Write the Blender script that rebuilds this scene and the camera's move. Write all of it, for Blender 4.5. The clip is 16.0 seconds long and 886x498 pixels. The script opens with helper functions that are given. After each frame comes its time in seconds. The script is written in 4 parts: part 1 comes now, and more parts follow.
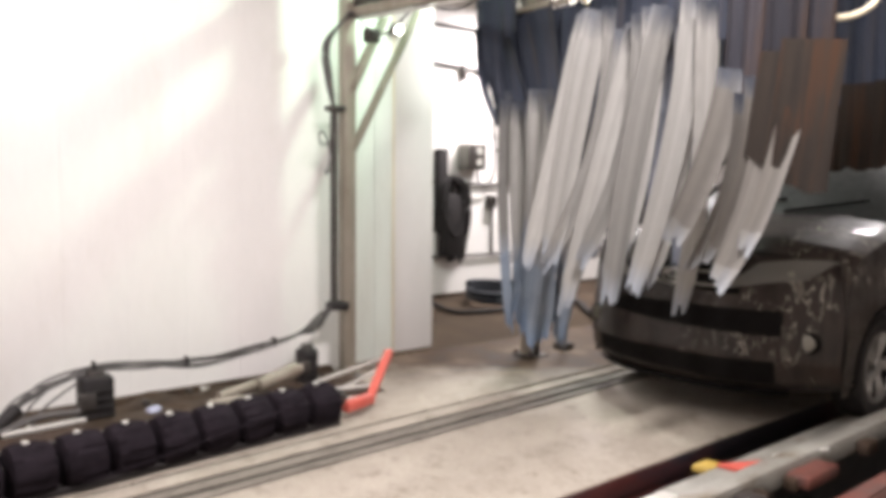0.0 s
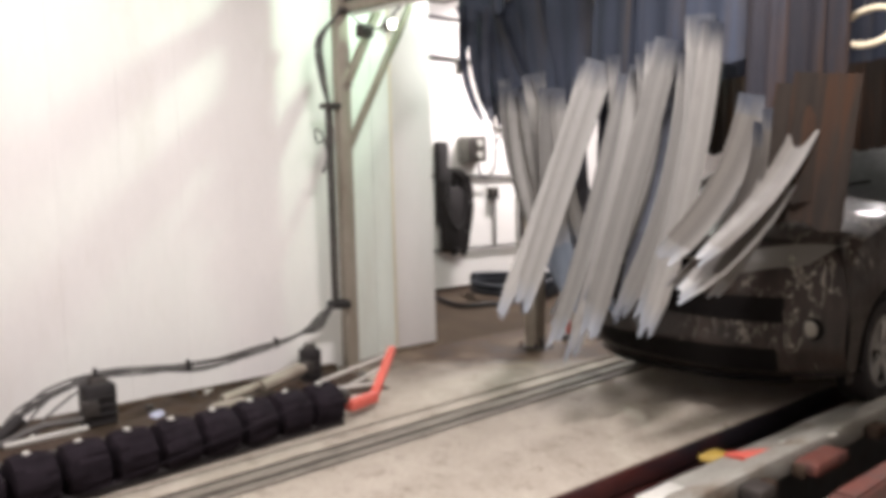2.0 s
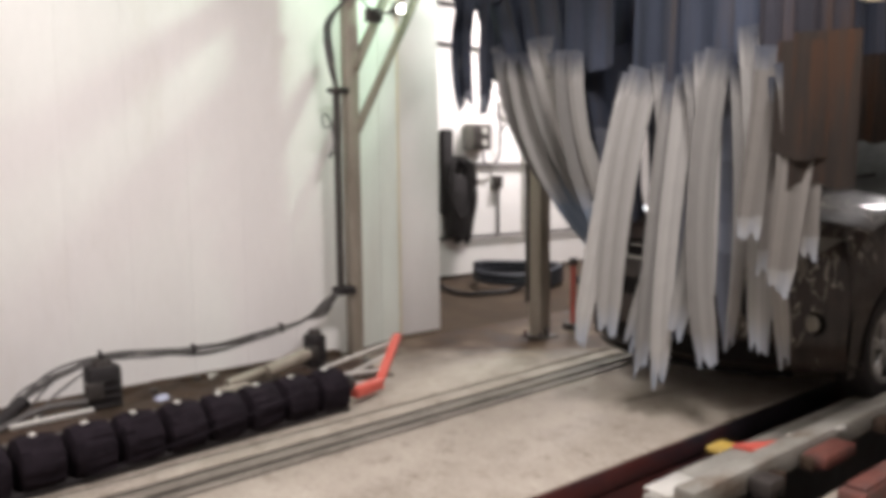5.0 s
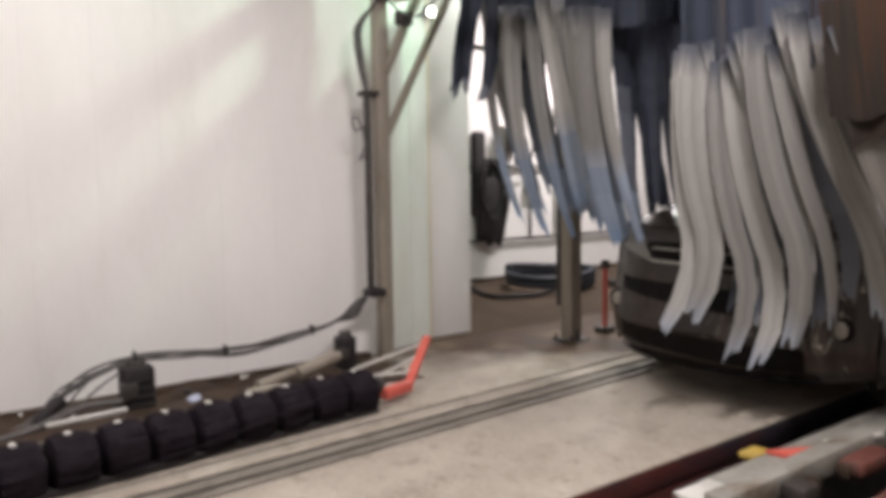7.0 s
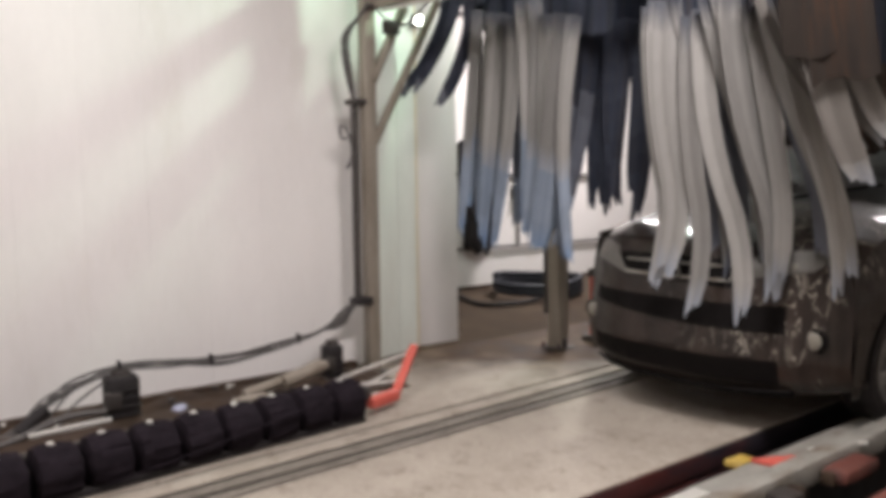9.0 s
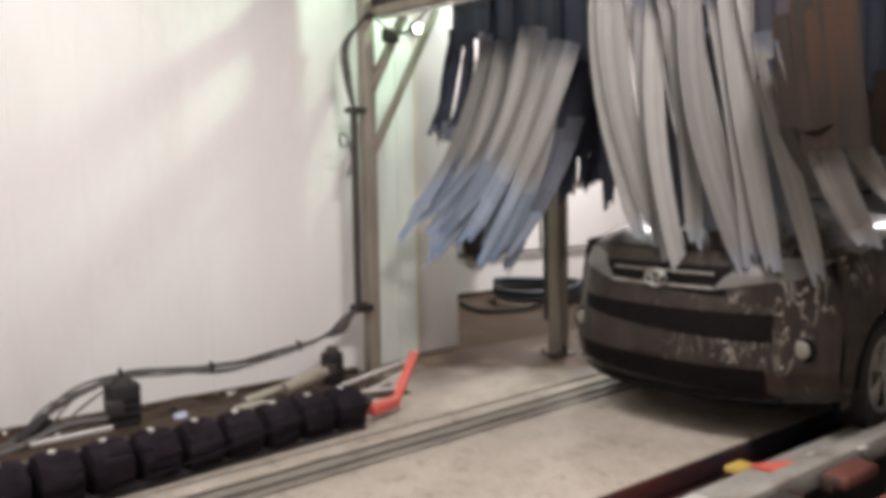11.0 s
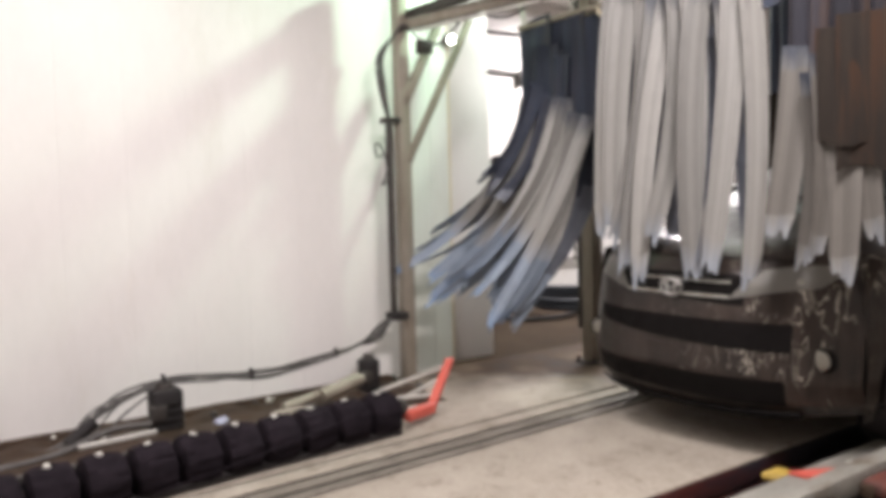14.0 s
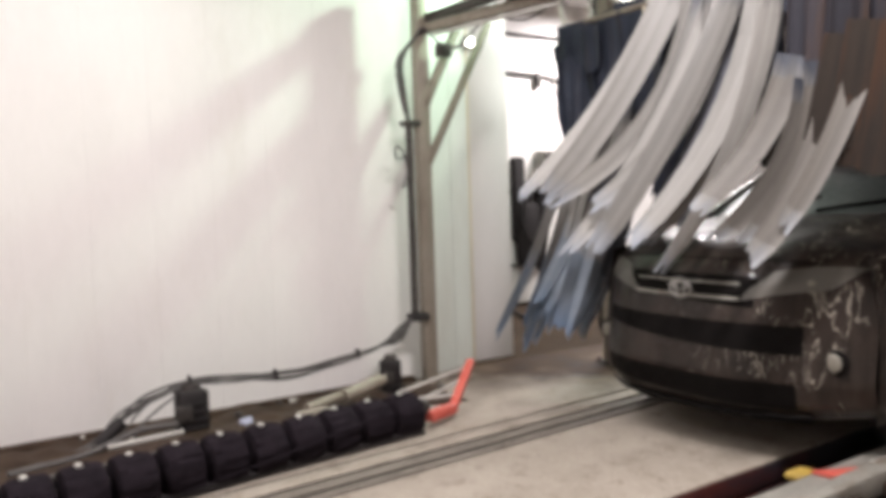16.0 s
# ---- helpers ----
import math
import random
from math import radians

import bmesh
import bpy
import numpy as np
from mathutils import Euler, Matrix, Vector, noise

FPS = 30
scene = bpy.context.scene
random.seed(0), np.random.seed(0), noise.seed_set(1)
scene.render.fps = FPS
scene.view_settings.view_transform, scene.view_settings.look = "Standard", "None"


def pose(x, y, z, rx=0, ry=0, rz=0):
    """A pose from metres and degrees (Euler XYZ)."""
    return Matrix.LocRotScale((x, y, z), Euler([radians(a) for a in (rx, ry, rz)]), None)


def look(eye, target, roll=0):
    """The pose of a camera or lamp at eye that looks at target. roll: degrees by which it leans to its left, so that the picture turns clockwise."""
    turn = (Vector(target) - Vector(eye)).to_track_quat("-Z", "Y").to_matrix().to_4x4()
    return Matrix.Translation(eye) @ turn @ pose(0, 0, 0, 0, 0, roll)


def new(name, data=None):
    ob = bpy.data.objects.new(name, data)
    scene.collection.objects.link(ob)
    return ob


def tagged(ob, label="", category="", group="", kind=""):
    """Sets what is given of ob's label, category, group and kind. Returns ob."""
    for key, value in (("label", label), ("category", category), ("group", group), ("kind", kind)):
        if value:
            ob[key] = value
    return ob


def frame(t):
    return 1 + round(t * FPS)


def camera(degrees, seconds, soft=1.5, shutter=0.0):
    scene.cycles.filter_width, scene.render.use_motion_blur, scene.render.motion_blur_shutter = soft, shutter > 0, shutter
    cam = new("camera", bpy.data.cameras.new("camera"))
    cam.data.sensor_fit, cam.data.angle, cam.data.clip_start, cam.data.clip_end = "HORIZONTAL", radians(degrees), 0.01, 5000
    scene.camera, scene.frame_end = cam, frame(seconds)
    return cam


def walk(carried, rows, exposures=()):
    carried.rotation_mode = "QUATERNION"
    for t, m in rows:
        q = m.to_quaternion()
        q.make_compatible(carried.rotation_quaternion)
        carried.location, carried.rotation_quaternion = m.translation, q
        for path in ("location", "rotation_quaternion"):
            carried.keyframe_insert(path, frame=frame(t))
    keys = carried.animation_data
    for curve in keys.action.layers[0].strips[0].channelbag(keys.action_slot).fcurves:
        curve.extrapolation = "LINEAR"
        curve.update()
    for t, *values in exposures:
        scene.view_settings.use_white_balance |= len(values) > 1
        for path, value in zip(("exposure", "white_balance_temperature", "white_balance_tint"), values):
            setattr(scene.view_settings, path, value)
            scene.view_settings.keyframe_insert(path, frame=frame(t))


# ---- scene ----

cam = camera(58.7, 16.0, soft=5.4)
PATH = [
    (0, look((0.003, -0.05, 1.49), (-1.525, 1.232, 1.339), 0.5)),
    (0.5, look((0.01, -0.037, 1.502), (-1.526, 1.236, 1.352), -0.0)),
    (1, look((0.002, -0.018, 1.498), (-1.54, 1.247, 1.345), -0.8)),
    (1.5, look((0.002, -0.004, 1.495), (-1.543, 1.257, 1.334), -1.3)),
    (2, look((0.002, 0.017, 1.504), (-1.536, 1.284, 1.334), -1.4)),
    (2.5, look((-0.005, 0.045, 1.498), (-1.528, 1.33, 1.325), -1.5)),
    (3, look((-0.018, 0.042, 1.493), (-1.525, 1.346, 1.317), -1.4)),
    (3.5, look((-0.034, 0.026, 1.487), (-1.533, 1.337, 1.309), -1.3)),
    (4, look((-0.041, 0.007, 1.486), (-1.547, 1.311, 1.301), -1.2)),
    (4.5, look((-0.057, -0.012, 1.491), (-1.575, 1.275, 1.297), -0.8)),
    (7, look((-0.036, 0.019, 1.487), (-1.625, 1.218, 1.297), -0.8)),
    (7.5, look((-0.045, 0.012, 1.484), (-1.631, 1.215, 1.296), -0.5)),
    (8, look((-0.035, 0.033, 1.487), (-1.619, 1.241, 1.305), -0.6)),
    (8.5, look((-0.032, 0.045, 1.492), (-1.614, 1.256, 1.314), -0.7)),
    (9, look((-0.03, 0.027, 1.496), (-1.602, 1.25, 1.324), -0.7)),
    (11.5, look((-0.008, 0.016, 1.506), (-1.584, 1.238, 1.355), -0.9)),
    (12, look((-0.002, 0.009, 1.507), (-1.581, 1.228, 1.364), -0.9)),
    (12.5, look((0.008, 0.011, 1.506), (-1.58, 1.218, 1.37), -1.1)),
    (13, look((0.016, -0.014, 1.514), (-1.581, 1.182, 1.38), -1.0)),
    (13.5, look((0.009, -0.039, 1.498), (-1.599, 1.144, 1.37), -1.1)),
    (14, look((0.035, -0.016, 1.494), (-1.593, 1.139, 1.364), -1.4)),
    (14.5, look((0.038, -0.033, 1.491), (-1.598, 1.111, 1.361), -1.6)),
    (15, look((0.038, -0.043, 1.488), (-1.604, 1.091, 1.359), -1.7)),
    (15.5, look((0.057, -0.04, 1.494), (-1.594, 1.081, 1.365), -1.8)),
    (16, look((0.054, -0.063, 1.498), (-1.598, 1.057, 1.373), -1.8)),
]
EXPOSURES = [(0, 0.30), (1.5, 0.17), (3.5, -0.03), (7, -0.24), (9, -0.24), (11.5, -0.1), (12.5, -0.02), (14, 0.02), (16, -0.05)]
walk(cam, PATH, EXPOSURES)

# ---- world and lamps ----
world = bpy.data.worlds.new("hall_air")
world.use_nodes = True
world.node_tree.nodes["Background"].inputs[0].default_value = (0.8, 0.75, 0.72, 1)
world.node_tree.nodes["Background"].inputs[1].default_value = 0.02
scene.world = world


def area_lamp(name, m, sx, sy, watts, colour):
    data = bpy.data.lights.new(name, "AREA")
    data.shape, data.size, data.size_y = "RECTANGLE", sx, sy
    data.energy, data.color = watts, colour
    ob = new(name, data)
    ob.matrix_world = m
    return ob


WARM = (1.0, 0.936, 0.942)
LAMPS = [  # x, y, z, length in x, length in y, watts
    (-3.3, 0.8, 4.05, 0.25, 1.2, 68),
    (-3.5, -1.8, 4.05, 0.25, 1.2, 96),
    (-1.3, 2.3, 4.05, 0.25, 1.2, 215),
    (-4.9, 5.6, 3.72, 0.10, 0.14, 80),
    (-7.2, 8.4, 4.05, 0.25, 1.2, 260),
    (-3.4, 10.5, 4.05, 0.25, 1.2, 90),
]

# ---- materials ----


def material(name):
    m = bpy.data.materials.new(name)
    m.use_nodes = True
    return m, m.node_tree, m.node_tree.nodes["Principled BSDF"]


def ramp(nt, fac, stops):
    r = nt.nodes.new("ShaderNodeValToRGB")
    els = r.color_ramp.elements
    while len(els) < len(stops):
        els.new(0.5)
    for e, (p, c) in zip(els, stops):
        e.position, e.color = p, (*c, 1)
    nt.links.new(fac, r.inputs[0])
    return r.outputs[0]


def noise_tex(nt, scale, detail=5.0, stretch=(1, 1, 1), rough=0.6, world_space=True):
    geo = nt.nodes.new("ShaderNodeNewGeometry" if world_space else "ShaderNodeTexCoord")
    mp = nt.nodes.new("ShaderNodeMapping")
    mp.inputs["Scale"].default_value = stretch
    nt.links.new(geo.outputs["Position" if world_space else "Object"], mp.inputs[0])
    n = nt.nodes.new("ShaderNodeTexNoise")
    n.inputs["Scale"].default_value, n.inputs["Detail"].default_value, n.inputs["Roughness"].default_value = scale, detail, rough
    nt.links.new(mp.outputs[0], n.inputs["Vector"])
    return n.outputs["Fac"]


def mixc(nt, fac, a, b, mode="MIX"):
    n = nt.nodes.new("ShaderNodeMix")
    n.data_type, n.blend_type = "RGBA", mode
    for sock, v in ((n.inputs[0], fac), (n.inputs[6], a), (n.inputs[7], b)):
        if isinstance(v, (int, float)):
            sock.default_value = v
        elif isinstance(v, tuple):
            sock.default_value = (*v, 1)
        else:
            nt.links.new(v, sock)
    return n.outputs[2]


def bump(nt, bsdf, height, strength, dist):
    b = nt.nodes.new("ShaderNodeBump")
    b.inputs["Strength"].default_value, b.inputs["Distance"].default_value = strength, dist
    nt.links.new(height, b.inputs["Height"])
    nt.links.new(b.outputs[0], bsdf.inputs["Normal"])


def surface(name, c0, c1, scale=6.0, rough=(0.4, 0.6), metal=0.0, spec=0.5, stretch=(1, 1, 1), grain=60.0, bump_d=0.002, dirt=None, dirt_scale=2.0, dirt_at=(0.5, 0.75), world_space=True, vary=0.0, fine_mix=0.25, fade=None):
    """Two colours mixed by a coarse and a fine noise, an optional third for dirt, with grain relief."""
    m, nt, b = material(name)
    coarse = noise_tex(nt, scale, 6, stretch, 0.6, world_space)
    fine = noise_tex(nt, grain, 4, stretch, 0.6, world_space)
    col = ramp(nt, coarse, [(0.3, c0), (0.7, c1)])
    col = mixc(nt, fine_mix, col, ramp(nt, fine, [(0.3, tuple(v * 0.75 for v in c0)), (0.7, tuple(min(1, v * 1.15) for v in c1))]))
    if dirt:
        mask = ramp(nt, noise_tex(nt, dirt_scale, 8, stretch, 0.7, world_space), [(dirt_at[0], (0, 0, 0)), (dirt_at[1], (1, 1, 1))])
        col = mixc(nt, mask, col, dirt)
    if fade:
        # the colour changes down the length of the piece, with a streaky edge
        tc = nt.nodes.new("ShaderNodeTexCoord")
        xyz = nt.nodes.new("ShaderNodeSeparateXYZ")
        nt.links.new(tc.outputs["Object"], xyz.inputs[0])
        wob = nt.nodes.new("ShaderNodeMath")
        wob.operation = "MULTIPLY_ADD"
        wob.inputs[1].default_value = fade[1] * 1.4
        nt.links.new(noise_tex(nt, 3.0, 4, (9, 9, 1), 0.6, False), wob.inputs[0])
        nt.links.new(xyz.outputs[2], wob.inputs[2])
        mr = nt.nodes.new("ShaderNodeMapRange")
        mr.inputs["From Min"].default_value, mr.inputs["From Max"].default_value = fade[1] * 0.6, -fade[1] * 0.25
        nt.links.new(wob.outputs[0], mr.inputs["Value"])
        col = mixc(nt, mr.outputs[0], col, ramp(nt, coarse, [(0.3, fade[0]), (0.7, fade[2])]))
    if vary:
        info = nt.nodes.new("ShaderNodeObjectInfo")
        col = mixc(nt, 1.0, col, ramp(nt, info.outputs["Random"], [(0, (1 - vary,) * 3), (1, (1, 1, 1))]), "MULTIPLY")
    nt.links.new(col, b.inputs["Base Color"])
    rr = ramp(nt, coarse, [(0.3, (rough[0],) * 3), (0.7, (rough[1],) * 3)])
    nt.links.new(rr, b.inputs["Roughness"])
    b.inputs["Metallic"].default_value = metal
    b.inputs["Specular IOR Level"].default_value = spec
    bump(nt, b, fine, 0.4, bump_d)
    return m


WHITE_PANEL = surface("white_panel", (0.765, 0.735, 0.715), (0.825, 0.795, 0.775), 1.6, (0.30, 0.42), stretch=(1, 1, 0.35), grain=25, bump_d=0.0006, dirt=(0.66, 0.62, 0.56), dirt_scale=1.3, dirt_at=(0.56, 0.9), vary=0.02, fine_mix=0.06)
# white panels; the green lamp's reflection is mixed into the base colour
GREEN_LIT_PANEL = surface("green_lit_white_panel", (0.66, 0.675, 0.63), (0.74, 0.75, 0.70), 1.8, (0.3, 0.45), stretch=(1, 1, 0.3), grain=25, bump_d=0.0006, dirt=(0.55, 0.53, 0.47), dirt_scale=1.5, dirt_at=(0.55, 0.9), fine_mix=0.08)
REAR_WHITE = surface("rear_wall_white", (0.84, 0.80, 0.78), (0.88, 0.85, 0.83), 2.0, (0.4, 0.55), grain=30, bump_d=0.001, dirt=(0.7, 0.64, 0.58), dirt_scale=1.2, dirt_at=(0.58, 0.95))
TRIM_YELLOW = surface("cream_trim", (0.62, 0.54, 0.38), (0.72, 0.64, 0.48), 4, (0.4, 0.6), stretch=(1, 1, 0.4), dirt=(0.4, 0.33, 0.22), dirt_scale=3, dirt_at=(0.55, 0.8))
CEIL = surface("ceiling_paint", (0.55, 0.53, 0.50), (0.62, 0.60, 0.57), 1.5, (0.6, 0.8), dirt=(0.4, 0.38, 0.35), dirt_scale=0.8)
DARKWALL = surface("far_wall_paint", (0.60, 0.57, 0.54), (0.68, 0.65, 0.62), 1.5, (0.5, 0.7), dirt=(0.45, 0.42, 0.38), dirt_scale=0.8)


def wet_floor():
    """Pale worn concrete, with brown silt washed over the floor by the side bay and dark drip stains."""
    m, nt, b = material("wet_concrete")
    coarse, fine = noise_tex(nt, 2.6, 9, rough=0.72), noise_tex(nt, 38, 5)
    col = ramp(nt, coarse, [(0.28, (0.205, 0.172, 0.140)), (0.5, (0.315, 0.276, 0.232)), (0.72, (0.43, 0.385, 0.33))])
    col = mixc(nt, 0.3, col, ramp(nt, fine, [(0.3, (0.19, 0.16, 0.13)), (0.7, (0.50, 0.45, 0.385))]))
    spots = ramp(nt, noise_tex(nt, 5.5, 8, rough=0.75), [(0.53, (0, 0, 0)), (0.68, (0.75, 0.75, 0.75))])
    col = mixc(nt, spots, col, (0.15, 0.122, 0.098))
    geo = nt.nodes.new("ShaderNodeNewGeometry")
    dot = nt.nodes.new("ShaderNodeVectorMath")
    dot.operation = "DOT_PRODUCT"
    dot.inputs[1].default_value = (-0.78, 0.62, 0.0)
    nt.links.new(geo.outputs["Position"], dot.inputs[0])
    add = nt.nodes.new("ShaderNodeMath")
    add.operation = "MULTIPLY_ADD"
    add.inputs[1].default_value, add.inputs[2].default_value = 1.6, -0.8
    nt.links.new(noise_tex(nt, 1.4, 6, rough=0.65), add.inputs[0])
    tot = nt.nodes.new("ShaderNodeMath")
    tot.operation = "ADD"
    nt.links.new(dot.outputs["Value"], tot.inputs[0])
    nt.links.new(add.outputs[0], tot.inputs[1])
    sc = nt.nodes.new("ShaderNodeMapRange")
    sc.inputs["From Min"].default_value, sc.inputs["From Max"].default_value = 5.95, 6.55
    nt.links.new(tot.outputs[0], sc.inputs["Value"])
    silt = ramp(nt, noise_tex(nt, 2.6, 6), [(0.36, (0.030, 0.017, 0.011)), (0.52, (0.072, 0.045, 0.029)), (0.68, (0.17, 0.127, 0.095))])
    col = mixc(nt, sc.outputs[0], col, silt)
    nt.links.new(col, b.inputs["Base Color"])
    nt.links.new(ramp(nt, coarse, [(0.35, (0.46,) * 3), (0.65, (0.74,) * 3)]), b.inputs["Roughness"])
    b.inputs["Specular IOR Level"].default_value = 0.13
    bump(nt, b, fine, 0.4, 0.003)
    return m


CONCRETE = wet_floor()
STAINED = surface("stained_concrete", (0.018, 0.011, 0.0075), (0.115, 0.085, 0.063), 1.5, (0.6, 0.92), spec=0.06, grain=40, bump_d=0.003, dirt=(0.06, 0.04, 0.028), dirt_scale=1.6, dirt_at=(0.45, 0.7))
# near-black with paler blotches, for the bottoms of the slots
SLOT_DARK = surface("dark_slot_bottom", (0.014, 0.012, 0.011), (0.045, 0.038, 0.033), 5, (0.6, 0.9), spec=0.2, stretch=(1, 0.3, 1), dirt=(0.12, 0.105, 0.09), dirt_scale=3, dirt_at=(0.58, 0.8))
STRIP = surface("grimy_slot_strip", (0.12, 0.105, 0.09), (0.25, 0.225, 0.19), 4, (0.5, 0.8), spec=0.15, stretch=(1, 0.4, 1), dirt=(0.07, 0.06, 0.05), dirt_scale=5, dirt_at=(0.5, 0.7))
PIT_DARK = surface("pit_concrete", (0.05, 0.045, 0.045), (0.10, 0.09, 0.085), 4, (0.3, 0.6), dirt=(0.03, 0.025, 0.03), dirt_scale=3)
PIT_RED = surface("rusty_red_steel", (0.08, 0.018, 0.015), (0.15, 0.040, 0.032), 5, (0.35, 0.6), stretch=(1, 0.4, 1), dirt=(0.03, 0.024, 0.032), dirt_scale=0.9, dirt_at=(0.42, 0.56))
RUST = surface("rust_red_iron", (0.07, 0.024, 0.019), (0.17, 0.052, 0.037), 7, (0.45, 0.75), dirt=(0.06, 0.035, 0.03), dirt_scale=6, dirt_at=(0.5, 0.7))
STEEL = surface("dirty_galvanised_steel", (0.23, 0.195, 0.155), (0.35, 0.31, 0.26), 6, (0.38, 0.6), metal=0.25, stretch=(1, 1, 0.3), dirt=(0.17, 0.135, 0.10), dirt_scale=2.5, dirt_at=(0.5, 0.75))
RAIL = surface("worn_rail_steel", (0.20, 0.19, 0.165), (0.36, 0.345, 0.31), 7, (0.35, 0.6), metal=0.2, stretch=(1, 0.5, 1), dirt=(0.14, 0.10, 0.07), dirt_scale=5, dirt_at=(0.5, 0.68))
DARK_STEEL = surface("dark_steel", (0.035, 0.03, 0.028), (0.07, 0.06, 0.055), 8, (0.35, 0.6), metal=0.3, dirt=(0.12, 0.10, 0.08), dirt_scale=6, dirt_at=(0.6, 0.8))
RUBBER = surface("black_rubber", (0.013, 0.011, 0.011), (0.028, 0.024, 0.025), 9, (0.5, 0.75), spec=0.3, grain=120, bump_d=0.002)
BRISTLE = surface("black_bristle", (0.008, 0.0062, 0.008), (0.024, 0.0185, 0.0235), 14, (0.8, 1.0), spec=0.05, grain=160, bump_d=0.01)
HOSE = surface("grimy_hose", (0.045, 0.04, 0.04), (0.11, 0.10, 0.095), 9, (0.35, 0.6), dirt=(0.2, 0.18, 0.16), dirt_scale=7, dirt_at=(0.58, 0.75))
RED = surface("red_paint", (0.52, 0.085, 0.06), (0.62, 0.13, 0.10), 6, (0.35, 0.5), dirt=(0.35, 0.07, 0.05), dirt_scale=5, dirt_at=(0.6, 0.85))
PALE = surface("pale_metal", (0.52, 0.50, 0.46), (0.66, 0.64, 0.60), 7, (0.3, 0.5), metal=0.2, dirt=(0.3, 0.27, 0.22), dirt_scale=6, dirt_at=(0.58, 0.8))
YELLOW = surface("yellow_paint", (0.42, 0.28, 0.05), (0.52, 0.37, 0.10), 8, (0.4, 0.6), dirt=(0.2, 0.14, 0.06), dirt_scale=9)
SILT = surface("brown_silt", (0.022, 0.014, 0.010), (0.075, 0.051, 0.036), 6, (0.6, 0.9), spec=0.12, grain=50, bump_d=0.01, dirt=(0.07, 0.05, 0.04), dirt_scale=5)
GREYBOX = surface("grey_enamel", (0.24, 0.23, 0.21), (0.33, 0.32, 0.29), 8, (0.35, 0.5), dirt=(0.12, 0.10, 0.08), dirt_scale=6)
NAVY = surface("navy_cloth", (0.028, 0.034, 0.050), (0.062, 0.073, 0.104), 2, (0.6, 0.9), spec=0.15, stretch=(7, 7, 0.4), grain=40, bump_d=0.003, dirt=(0.075, 0.062, 0.056), dirt_scale=1.5, dirt_at=(0.5, 0.75), world_space=False, vary=0.3)
GREYS = [((k * 0.175, k * 0.167, k * 0.158), (k * 0.45, k * 0.435, k * 0.41)) for k in (0.95, 0.74, 0.55)]
BLUES = ((0.15, 0.166, 0.198), (0.34, 0.362, 0.40))
SIDE_BLUES = ((0.13, 0.165, 0.225), (0.34, 0.395, 0.475))
TIP_BLUES = ((0.085, 0.14, 0.25), (0.29, 0.385, 0.53))
WET = {"rough": (0.3, 0.5), "stretch": (14, 14, 0.14), "grain": 14, "bump_d": 0.002, "world_space": False}
CLOTHS = [surface("wet_grey_cloth", a, b, 2.0, **WET) for a, b in GREYS]
TOP_CLOTHS = [surface("dark_cloth_top", (0.026, 0.030, 0.042), (0.066, 0.072, 0.090), 2.5, fade=(a, 0.18, b), **WET) for a, b in GREYS]
MID_CLOTHS = [surface("wet_blue_grey_cloth", a, b, 2.0, fade=(BLUES[0], 0.18, BLUES[1]), **WET) for a, b in GREYS]
BLUE_CLOTH = surface("blue_cloth", SIDE_BLUES[0], SIDE_BLUES[1], 2.0, vary=0.25, **WET)
TIP_CLOTH = surface("blue_cloth_tip", SIDE_BLUES[0], SIDE_BLUES[1], 2.0, vary=0.2, fade=(TIP_BLUES[0], 0.18, TIP_BLUES[1]), **WET)
# darker blue for the inner strips and the fringe ends
DUSK_CLOTH = surface("darker_blue_cloth", (0.075, 0.086, 0.115), (0.19, 0.20, 0.235), 2.0, vary=0.35, **WET)
NEAR_CLOTH = surface("sodden_dark_cloth", (0.018, 0.018, 0.024), (0.048, 0.046, 0.055), 2.5, (0.6, 0.9), spec=0.12, stretch=(9, 9, 0.5), grain=40, bump_d=0.003, dirt=(0.055, 0.034, 0.024), dirt_scale=2, dirt_at=(0.48, 0.7), world_space=False, vary=0.4)
# near strips: the dark brown haze before them is part of this colour
NEAR_STRIP = surface("hazed_brown_grey_cloth", (0.075, 0.068, 0.062), (0.17, 0.157, 0.142), 2.0, **WET)
# brown-orange light and haze over the cloth, put into its colour
BROWN_LIT_CLOTH = surface("brown_lit_cloth", (0.014, 0.011, 0.0095), (0.040, 0.031, 0.025), 2.5, (0.6, 0.9), spec=0.12, stretch=(9, 9, 0.6), grain=50, bump_d=0.004, dirt=(0.06, 0.026, 0.012), dirt_scale=1.6, dirt_at=(0.5, 0.72), world_space=False, vary=0.25)


def glow(name, colour, power):
    m, nt, b = material(name)
    b.inputs["Base Color"].default_value = (*colour, 1)
    b.inputs["Emission Color"].default_value = (*colour, 1)
    b.inputs["Emission Strength"].default_value = power
    return m


BULB_GLOW = glow("bulb_glass", (1.0, 1.0, 0.92), 14.0)
TUBE_GLOW = glow("lamp_diffuser", (1.0, 0.95, 0.88), 5.0)


